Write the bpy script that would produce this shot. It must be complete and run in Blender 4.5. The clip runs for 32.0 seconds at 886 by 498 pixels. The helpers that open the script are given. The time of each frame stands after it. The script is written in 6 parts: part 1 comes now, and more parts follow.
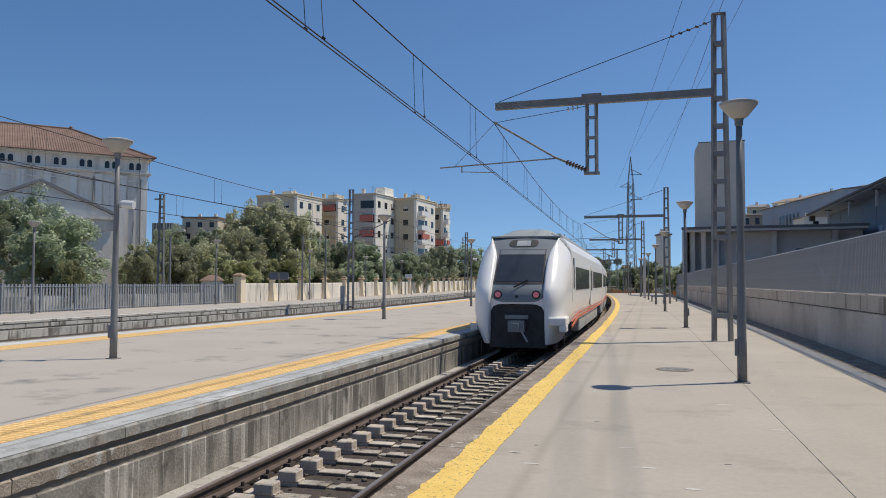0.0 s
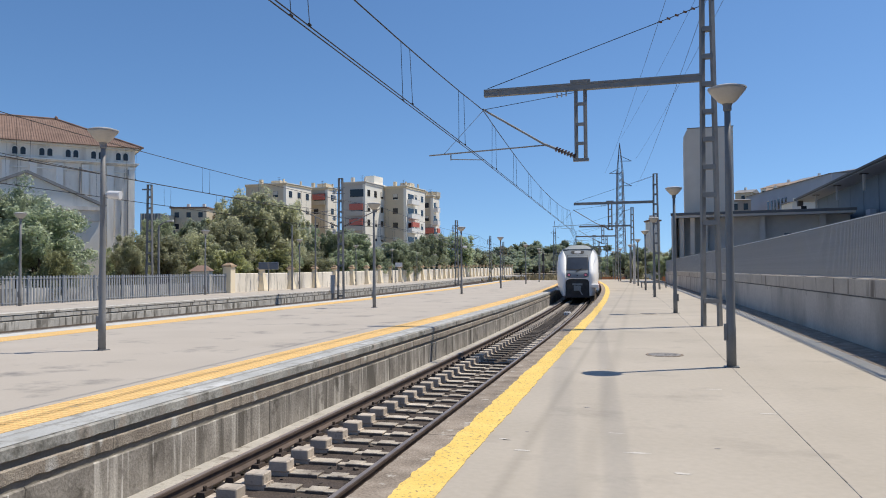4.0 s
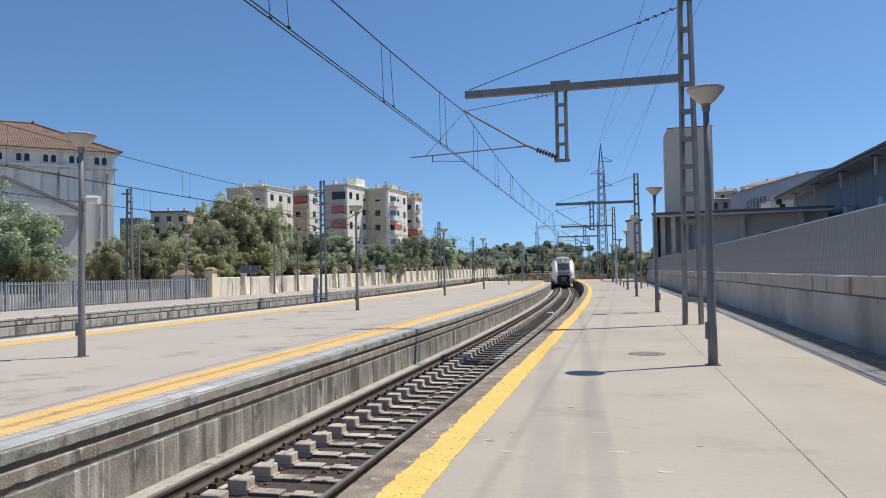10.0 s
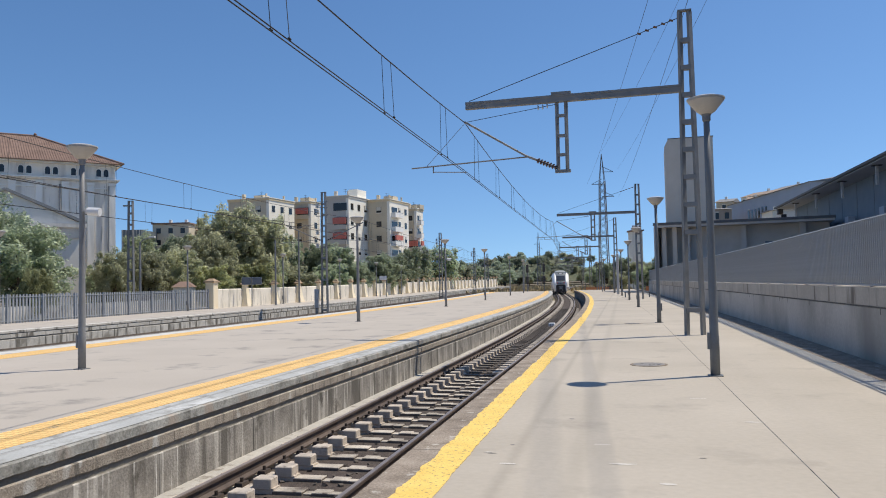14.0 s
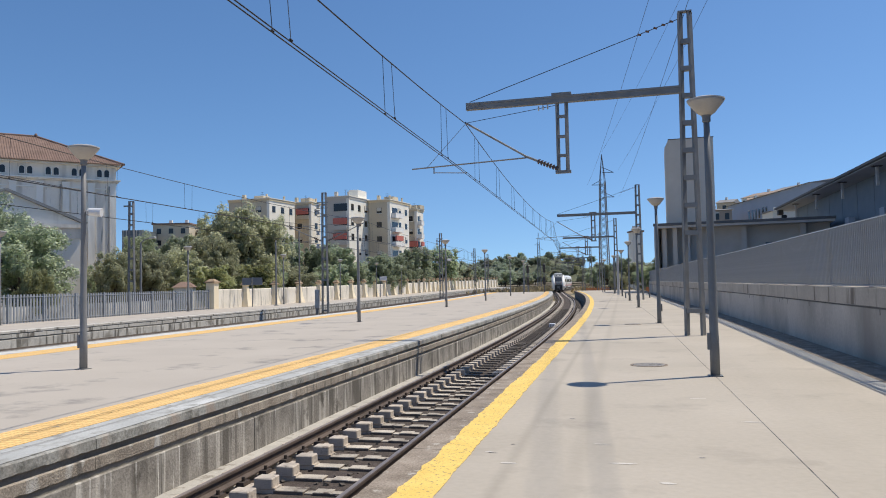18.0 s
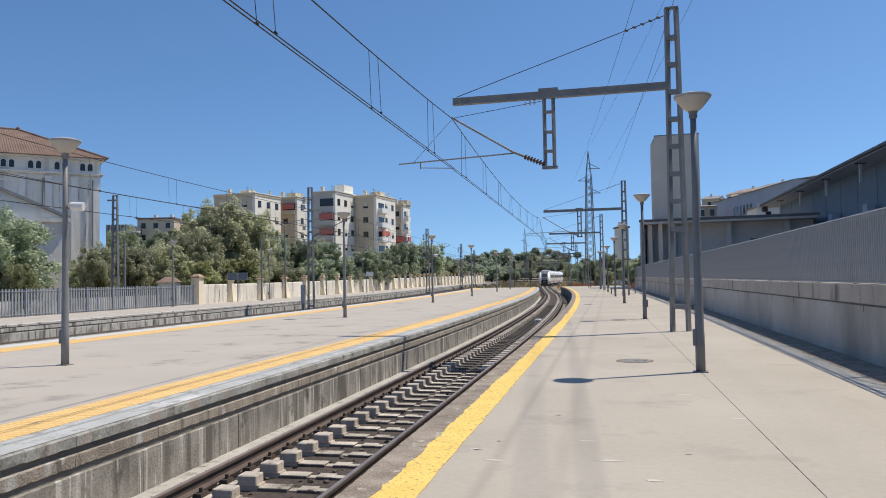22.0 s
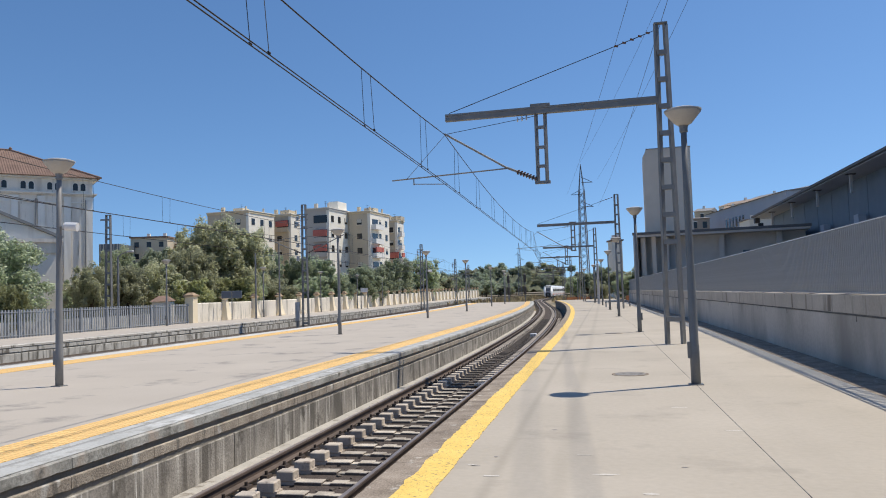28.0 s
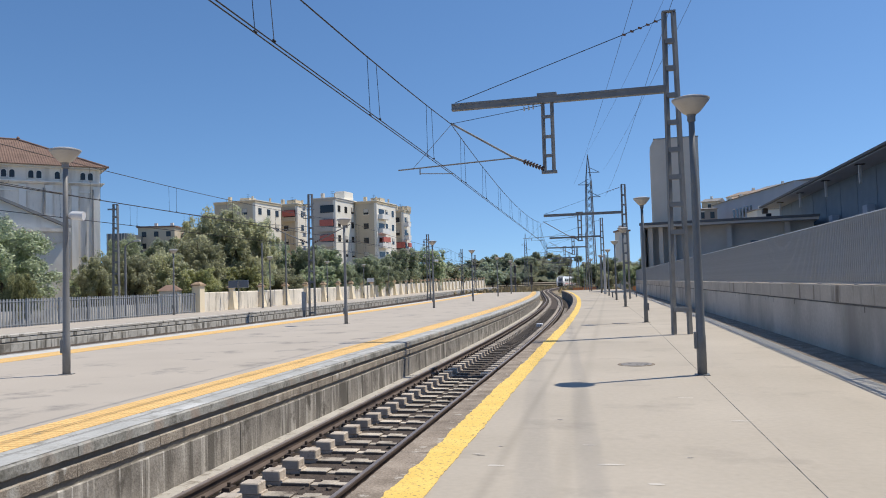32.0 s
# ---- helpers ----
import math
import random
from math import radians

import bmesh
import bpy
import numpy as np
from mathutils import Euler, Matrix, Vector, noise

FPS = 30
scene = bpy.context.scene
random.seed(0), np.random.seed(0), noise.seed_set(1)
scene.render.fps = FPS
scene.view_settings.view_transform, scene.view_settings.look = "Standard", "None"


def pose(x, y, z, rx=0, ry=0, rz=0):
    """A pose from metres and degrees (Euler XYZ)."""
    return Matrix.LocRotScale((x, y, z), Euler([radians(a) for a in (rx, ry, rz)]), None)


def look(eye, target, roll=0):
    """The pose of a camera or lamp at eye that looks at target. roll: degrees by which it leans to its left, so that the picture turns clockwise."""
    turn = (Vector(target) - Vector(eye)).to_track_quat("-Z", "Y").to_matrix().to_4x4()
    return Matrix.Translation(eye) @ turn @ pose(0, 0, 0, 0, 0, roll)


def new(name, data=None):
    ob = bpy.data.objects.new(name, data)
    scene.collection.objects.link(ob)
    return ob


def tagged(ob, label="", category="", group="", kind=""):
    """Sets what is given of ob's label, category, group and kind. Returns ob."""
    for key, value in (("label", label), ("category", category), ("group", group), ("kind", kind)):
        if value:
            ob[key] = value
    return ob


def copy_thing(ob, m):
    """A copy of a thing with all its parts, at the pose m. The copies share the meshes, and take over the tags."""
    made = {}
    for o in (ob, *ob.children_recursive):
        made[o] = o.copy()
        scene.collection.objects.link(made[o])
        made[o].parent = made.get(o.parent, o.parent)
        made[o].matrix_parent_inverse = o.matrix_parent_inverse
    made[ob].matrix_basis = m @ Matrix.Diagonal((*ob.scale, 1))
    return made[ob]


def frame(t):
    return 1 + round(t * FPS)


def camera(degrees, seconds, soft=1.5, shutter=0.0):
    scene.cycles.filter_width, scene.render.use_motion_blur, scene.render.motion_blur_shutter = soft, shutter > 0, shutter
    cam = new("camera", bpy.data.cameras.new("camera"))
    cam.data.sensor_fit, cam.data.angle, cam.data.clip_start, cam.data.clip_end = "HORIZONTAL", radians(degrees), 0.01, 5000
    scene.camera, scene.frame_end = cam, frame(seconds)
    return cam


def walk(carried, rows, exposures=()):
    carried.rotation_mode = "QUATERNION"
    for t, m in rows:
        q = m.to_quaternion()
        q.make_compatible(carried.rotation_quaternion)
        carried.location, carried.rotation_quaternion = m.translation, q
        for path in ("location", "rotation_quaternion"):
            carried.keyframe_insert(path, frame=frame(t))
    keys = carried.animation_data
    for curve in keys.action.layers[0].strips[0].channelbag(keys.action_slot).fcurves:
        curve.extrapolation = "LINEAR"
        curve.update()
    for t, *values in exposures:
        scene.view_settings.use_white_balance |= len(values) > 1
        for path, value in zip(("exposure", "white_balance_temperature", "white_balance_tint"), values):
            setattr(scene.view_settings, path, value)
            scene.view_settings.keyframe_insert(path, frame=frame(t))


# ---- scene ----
cam = camera(60.1, 32.0, soft=1.0)


def aim(t, yaw, pitch, roll, x, y, z):
    """A row of the walk: yaw to the left of +y, pitch upwards and roll, in degrees."""
    a, b = radians(yaw), radians(pitch)
    way = Vector((-math.sin(a) * math.cos(b), math.cos(a) * math.cos(b), math.sin(b)))
    eye = Vector((x, y, z))
    return t, look(eye, eye + 10 * way, roll)


walk(cam, [aim(*row) for row in (
    (0.0, 15.83, 2.52, 0.19, -0.007, -0.046, 1.550),
    (0.5, 15.59, 2.47, 0.17, 0.003, -0.056, 1.558),
    (1.0, 15.55, 2.42, 0.10, -0.004, -0.065, 1.564),
    (1.5, 15.38, 2.57, -0.19, -0.007, -0.083, 1.554),
    (2.0, 15.50, 2.44, -0.09, -0.005, -0.061, 1.557),
    (2.5, 15.34, 2.22, -0.23, -0.003, -0.047, 1.555),
    (3.0, 15.20, 1.90, -0.41, -0.013, -0.020, 1.554),
    (3.5, 15.19, 1.56, -0.30, -0.004, -0.012, 1.548),
    (5.5, 14.60, 2.09, -0.79, -0.007, 0.000, 1.546),
    (6.0, 14.75, 2.16, -1.02, 0.005, 0.001, 1.551),
    (6.5, 14.51, 2.12, -1.09, 0.007, -0.023, 1.549),
    (7.0, 14.45, 2.21, -0.88, -0.002, -0.013, 1.549),
    (7.5, 14.50, 2.25, -0.84, -0.003, -0.021, 1.550),
    (8.0, 14.39, 2.07, -0.70, 0.002, 0.005, 1.542),
    (8.5, 14.11, 1.71, -0.70, 0.000, 0.024, 1.544),
    (9.0, 13.90, 1.58, -1.00, -0.005, -0.015, 1.547),
    (9.5, 13.83, 1.66, -1.04, -0.003, -0.018, 1.544),
    (10.0, 13.81, 1.73, -1.01, 0.001, -0.006, 1.550),
    (10.5, 13.68, 1.76, -1.15, -0.004, -0.026, 1.548),
    (11.0, 13.76, 1.79, -0.99, -0.004, -0.024, 1.546),
    (11.5, 13.60, 1.88, -0.92, 0.008, 0.001, 1.556),
    (12.0, 13.53, 2.07, -0.74, -0.007, -0.013, 1.550),
    (12.5, 13.72, 2.18, -0.87, 0.002, -0.001, 1.562),
    (13.0, 13.80, 2.26, -0.94, 0.000, 0.000, 1.550),
    (13.5, 13.80, 2.40, -1.10, 0.006, -0.006, 1.553),
    (14.0, 13.90, 2.55, -1.17, 0.005, 0.018, 1.551),
    (14.5, 13.91, 2.71, -1.19, 0.007, 0.001, 1.552),
    (16.5, 13.93, 2.56, -1.43, 0.009, -0.006, 1.546),
    (17.0, 14.03, 2.65, -1.33, 0.011, -0.017, 1.555),
    (17.5, 13.99, 2.58, -1.13, 0.005, 0.016, 1.556),
    (18.0, 13.92, 2.59, -1.14, 0.007, -0.019, 1.549),
    (18.5, 13.95, 2.56, -1.25, 0.010, -0.002, 1.551),
    (19.0, 13.85, 2.54, -1.41, 0.010, 0.004, 1.551),
    (19.5, 13.63, 2.60, -0.81, 0.009, -0.004, 1.554),
    (20.0, 13.74, 2.91, -0.98, 0.001, -0.017, 1.560),
    (20.5, 13.46, 2.59, -1.12, 0.009, -0.004, 1.545),
    (21.0, 13.19, 2.42, -1.03, 0.000, 0.036, 1.545),
    (21.5, 13.07, 2.23, -0.96, 0.002, 0.028, 1.541),
    (22.0, 12.92, 2.23, -1.03, -0.002, 0.044, 1.553),
    (22.5, 12.97, 2.32, -1.16, -0.009, 0.009, 1.539),
    (23.0, 12.94, 2.23, -1.25, 0.004, 0.030, 1.545),
    (23.5, 12.83, 2.26, -1.15, 0.002, 0.020, 1.544),
    (24.0, 12.85, 2.32, -1.04, 0.000, 0.051, 1.548),
    (24.5, 12.81, 2.25, -1.10, -0.006, 0.034, 1.542),
    (25.0, 12.51, 2.20, -1.07, -0.006, 0.046, 1.550),
    (25.5, 12.46, 2.27, -1.31, 0.002, 0.026, 1.549),
    (27.5, 12.55, 3.30, -1.59, 0.008, 0.032, 1.559),
    (28.0, 12.45, 3.36, -1.77, 0.003, 0.002, 1.563),
    (28.5, 12.70, 3.27, -1.69, 0.013, 0.025, 1.549),
    (29.0, 12.68, 3.05, -1.58, 0.008, 0.038, 1.551),
    (29.5, 12.78, 2.95, -1.83, 0.010, 0.025, 1.552),
    (30.0, 12.72, 2.86, -1.72, 0.015, 0.030, 1.550),
    (30.5, 12.81, 2.93, -1.65, 0.011, 0.014, 1.553),
    (31.0, 12.96, 2.89, -1.52, 0.011, 0.047, 1.550),
    (31.5, 12.98, 2.80, -1.54, 0.001, 0.030, 1.546),
    (32.0, 12.96, 2.63, -1.64, 0.008, 0.037, 1.556),
)], exposures=[(0.0, 0.0), (0.4, 0.15), (0.8, 0.27), (32.0, 0.27)])

# ---- light: high summer sun from ahead on the right, clear sky
SUN_WAY = Vector((1.93, 1.18, 4.4)).normalized()
world = bpy.data.worlds.new("sky")
scene.world = world
world.use_nodes = True
sky = world.node_tree.nodes.new("ShaderNodeTexSky")
sky.sky_type, sky.sun_disc = "NISHITA", False
sky.sun_elevation, sky.sun_rotation = math.asin(SUN_WAY.z), math.atan2(SUN_WAY.x, SUN_WAY.y)
sky.altitude, sky.air_density, sky.dust_density, sky.ozone_density = 1500, 1.0, 1.0, 2.4
lift = world.node_tree.nodes.new("ShaderNodeVectorMath")
lift.operation, lift.inputs[1].default_value = "ADD", (0, 0, 0.09)
way = world.node_tree.nodes.new("ShaderNodeTexCoord")
world.node_tree.links.new(way.outputs["Generated"], lift.inputs[0])
unit = world.node_tree.nodes.new("ShaderNodeVectorMath")
unit.operation = "NORMALIZE"
world.node_tree.links.new(lift.outputs[0], unit.inputs[0])
world.node_tree.links.new(unit.outputs[0], sky.inputs[0])
deep = world.node_tree.nodes.new("ShaderNodeHueSaturation")
deep.inputs["Saturation"].default_value = 1.12
world.node_tree.links.new(sky.outputs[0], deep.inputs["Color"])
tint = world.node_tree.nodes.new("ShaderNodeMix")
tint.data_type, tint.blend_type = "RGBA", "MULTIPLY"
tint.inputs[0].default_value = 1.0
tint.inputs[7].default_value = (0.90, 0.985, 1.03, 1)
world.node_tree.links.new(deep.outputs[0], tint.inputs[6])
world.node_tree.links.new(tint.outputs[2], world.node_tree.nodes["Background"].inputs[0])
world.node_tree.nodes["Background"].inputs[1].default_value = 0.115
sun_data = bpy.data.lights.new("sun", "SUN")
sun_data.energy, sun_data.angle, sun_data.color = 3.55, radians(0.53), (1.0, 0.925, 0.80)
sun = new("sun", sun_data)
sun.matrix_world = look(SUN_WAY * 200, (0, 0, 0))


# ---- the line of the railway: x of the track's middle at y
def mid(y):
    x = -3.84 - 0.014 * y - 0.00055 * max(min(y, 115) - 22, 0) ** 2
    if y > 115:
        x -= (0.108 - 0.014) * (min(y, 175) - 115)
    if y > 175:
        e = min(y, 215) - 175
        x += -(0.108 - 0.014) * e + 0.000975 * e * e
    if y > 215:
        x += -0.016 * (y - 215) + 0.00015 * (y - 215) ** 2
    return x


def head(y):
    """Slope of the line at y."""
    return (mid(y + 0.5) - mid(y - 0.5))


def site(right, ahead, z=0.0):
    """A place given to the right of and ahead along the mean line of sight."""
    return Vector((0.9711 * right - 0.2385 * ahead, 0.2385 * right + 0.9711 * ahead, z))


SIGHT = 13.8  # degrees by which that line turns left of +y


# ---- materials
def links(m):
    return m.node_tree.nodes, m.node_tree.links.new


def surface(name, low, high, rough=0.8, scale=6.0, fine=60.0, bump=0.15, metal=0.0, per_piece=0.0, streak=None, spots=None, contrast=0.5, fine_mix=0.35, lanes=(), streaks=()):
    """A matt or glossy surface with stains at a large and grain at a small scale. streak: (colour, across, along) dirt that runs down."""
    m = bpy.data.materials.new(name)
    m.use_nodes = True
    n, link = links(m)
    b = n["Principled BSDF"]
    tc = n.new("ShaderNodeTexCoord")
    big, small = n.new("ShaderNodeTexNoise"), n.new("ShaderNodeTexNoise")
    big.inputs["Scale"].default_value, big.inputs["Detail"].default_value = scale, 6
    small.inputs["Scale"].default_value, small.inputs["Detail"].default_value = fine, 4
    spot = tc.outputs["Object"]
    if per_piece:
        # each piece takes its own stretch of the pattern
        where = n.new("ShaderNodeObjectInfo")
        away = n.new("ShaderNodeVectorMath")
        link(spot, away.inputs[0])
        link(where.outputs["Location"], away.inputs[1])
        spot = away.outputs[0]
    for t in (big, small):
        link(spot, t.inputs["Vector"])
    mixv = n.new("ShaderNodeMix")
    mixv.inputs[0].default_value = fine_mix
    link(big.outputs["Fac"], mixv.inputs[2])
    link(small.outputs["Fac"], mixv.inputs[3])
    ramp = n.new("ShaderNodeValToRGB")
    e = ramp.color_ramp.elements
    e[0].position, e[1].position = 0.5 - contrast / 2.5, 0.5 + contrast / 2.5
    e[0].color, e[1].color = (*low, 1), (*high, 1)
    link(mixv.outputs[0], ramp.inputs[0])
    col = ramp.outputs[0]
    for c, across, along, low_at, high_at in ([streak] if streak else []) + list(streaks):
        mp = n.new("ShaderNodeMapping")
        mp.inputs["Scale"].default_value = (across, across, along)
        mp.inputs["Location"].default_value = (across, 0.0, low_at * 9)
        link(spot, mp.inputs[0])
        s = n.new("ShaderNodeTexNoise")
        s.inputs["Scale"].default_value, s.inputs["Detail"].default_value = 1.0, 5
        link(mp.outputs[0], s.inputs["Vector"])
        r = n.new("ShaderNodeMapRange")
        r.inputs[1].default_value, r.inputs[2].default_value = low_at, high_at
        link(s.outputs["Fac"], r.inputs[0])
        mx = n.new("ShaderNodeMix")
        mx.data_type = "RGBA"
        link(r.outputs[0], mx.inputs[0])
        link(col, mx.inputs[6])
        mx.inputs[7].default_value = (*c, 1)
        col = mx.outputs[2]
    if spots:
        c, size, low_at, high_at = spots
        s = n.new("ShaderNodeTexNoise")
        s.inputs["Scale"].default_value, s.inputs["Detail"].default_value, s.inputs["Roughness"].default_value = size, 8, 0.65
        link(spot, s.inputs["Vector"])
        r = n.new("ShaderNodeMapRange")
        r.inputs[1].default_value, r.inputs[2].default_value = low_at, high_at
        link(s.outputs["Fac"], r.inputs[0])
        mx = n.new("ShaderNodeMix")
        mx.data_type = "RGBA"
        link(r.outputs[0], mx.inputs[0])
        link(col, mx.inputs[6])
        mx.inputs[7].default_value = (*c, 1)
        col = mx.outputs[2]
    if per_piece:
        oi = n.new("ShaderNodeObjectInfo")
        r = n.new("ShaderNodeMapRange")
        r.inputs[3].default_value, r.inputs[4].default_value = 1 - per_piece, 1 + per_piece
        link(oi.outputs["Random"], r.inputs[0])
        hsv = n.new("ShaderNodeHueSaturation")
        link(r.outputs[0], hsv.inputs["Value"])
        link(col, hsv.inputs["Color"])
        col = hsv.outputs[0]
    if lanes:
        # darker lanes that run along the line at these places across it
        xyz = n.new("ShaderNodeSeparateXYZ")
        link(tc.outputs["Object"], xyz.inputs[0])
        across = n.new("ShaderNodeMath")
        across.operation = "MULTIPLY_ADD"
        across.inputs[1].default_value = 0.014
        link(xyz.outputs[1], across.inputs[0])
        link(xyz.outputs[0], across.inputs[2])
        for place, half, depth in lanes:
            gap = n.new("ShaderNodeMath")
            gap.operation = "SUBTRACT"
            gap.inputs[1].default_value = place
            link(across.outputs[0], gap.inputs[0])
            size = n.new("ShaderNodeMath")
            size.operation = "ABSOLUTE"
            link(gap.outputs[0], size.inputs[0])
            r = n.new("ShaderNodeMapRange")
            r.interpolation_type = "SMOOTHSTEP"
            r.inputs[1].default_value, r.inputs[2].default_value = 0.0, half
            r.inputs[3].default_value, r.inputs[4].default_value = depth, 0.0
            link(size.outputs[0], r.inputs[0])
            mx = n.new("ShaderNodeMix")
            mx.data_type = "RGBA"
            link(r.outputs[0], mx.inputs[0])
            link(col, mx.inputs[6])
            mx.inputs[7].default_value = (*[c * 0.6 for c in low], 1)
            col = mx.outputs[2]
    link(col, b.inputs["Base Color"])
    b.inputs["Roughness"].default_value, b.inputs["Metallic"].default_value = rough, metal
    if bump:
        bp = n.new("ShaderNodeBump")
        bp.inputs["Strength"].default_value, bp.inputs["Distance"].default_value = bump, 0.02
        link(small.outputs["Fac"], bp.inputs["Height"])
        link(bp.outputs[0], b.inputs["Normal"])
    return m


def plain(name, colour, rough=0.6, metal=0.0, emit=0.0, vary=0.12):
    m = surface(name, [c * (1 - vary) for c in colour], [min(1, c * (1 + vary)) for c in colour], rough, 3.0, 40.0, 0.04, metal)
    if emit:
        b = m.node_tree.nodes["Principled BSDF"]
        b.inputs["Emission Color"].default_value, b.inputs["Emission Strength"].default_value = (*colour, 1), emit
    return m


def leafy(name, dark, light):
    m = bpy.data.materials.new(name)
    m.use_nodes = True
    n, link = links(m)
    b = n["Principled BSDF"]
    g = n.new("ShaderNodeNewGeometry")
    ramp = n.new("ShaderNodeValToRGB")
    ramp.color_ramp.elements[0].color, ramp.color_ramp.elements[1].color = (*dark, 1), (*light, 1)
    link(g.outputs["Random Per Island"], ramp.inputs[0])
    oi = n.new("ShaderNodeObjectInfo")
    hsv = n.new("ShaderNodeHueSaturation")
    r = n.new("ShaderNodeMapRange")
    r.inputs[3].default_value, r.inputs[4].default_value = 0.75, 1.25
    link(oi.outputs["Random"], r.inputs[0])
    link(r.outputs[0], hsv.inputs["Value"])
    link(ramp.outputs[0], hsv.inputs["Color"])
    link(hsv.outputs[0], b.inputs["Base Color"])
    b.inputs["Roughness"].default_value = 0.75
    b.inputs["Specular IOR Level"].default_value = 0.2
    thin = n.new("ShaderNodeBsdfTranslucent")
    # transmitted colour is doubled, which puts extra light into the crowns
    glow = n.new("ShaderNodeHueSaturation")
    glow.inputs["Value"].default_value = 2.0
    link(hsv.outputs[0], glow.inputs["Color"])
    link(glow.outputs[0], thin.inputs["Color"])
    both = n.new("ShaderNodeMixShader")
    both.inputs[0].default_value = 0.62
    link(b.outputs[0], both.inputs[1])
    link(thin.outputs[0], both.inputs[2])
    link(both.outputs[0], n["Material Output"].inputs["Surface"])
    return m


def gridded(m, pitch, dark):
    """Fine square grooves laid over a surface."""
    n, link = links(m)
    b = n["Principled BSDF"]
    tc = n.new("ShaderNodeTexCoord")
    g = n.new("ShaderNodeTexBrick")
    g.offset, g.squash = 0.0, 1.0
    for key, v in (("Scale", 1.0), ("Mortar Size", pitch * 0.16), ("Brick Width", pitch), ("Row Height", pitch), ("Mortar Smooth", 0.4)):
        g.inputs[key].default_value = v
    link(tc.outputs["Object"], g.inputs["Vector"])
    mx = n.new("ShaderNodeMix")
    mx.data_type = "RGBA"
    old = b.inputs["Base Color"].links[0].from_socket
    link(g.outputs["Fac"], mx.inputs[0])
    link(old, mx.inputs[6])
    mx.inputs[7].default_value = (*dark, 1)
    link(mx.outputs[2], b.inputs["Base Color"])
    return m


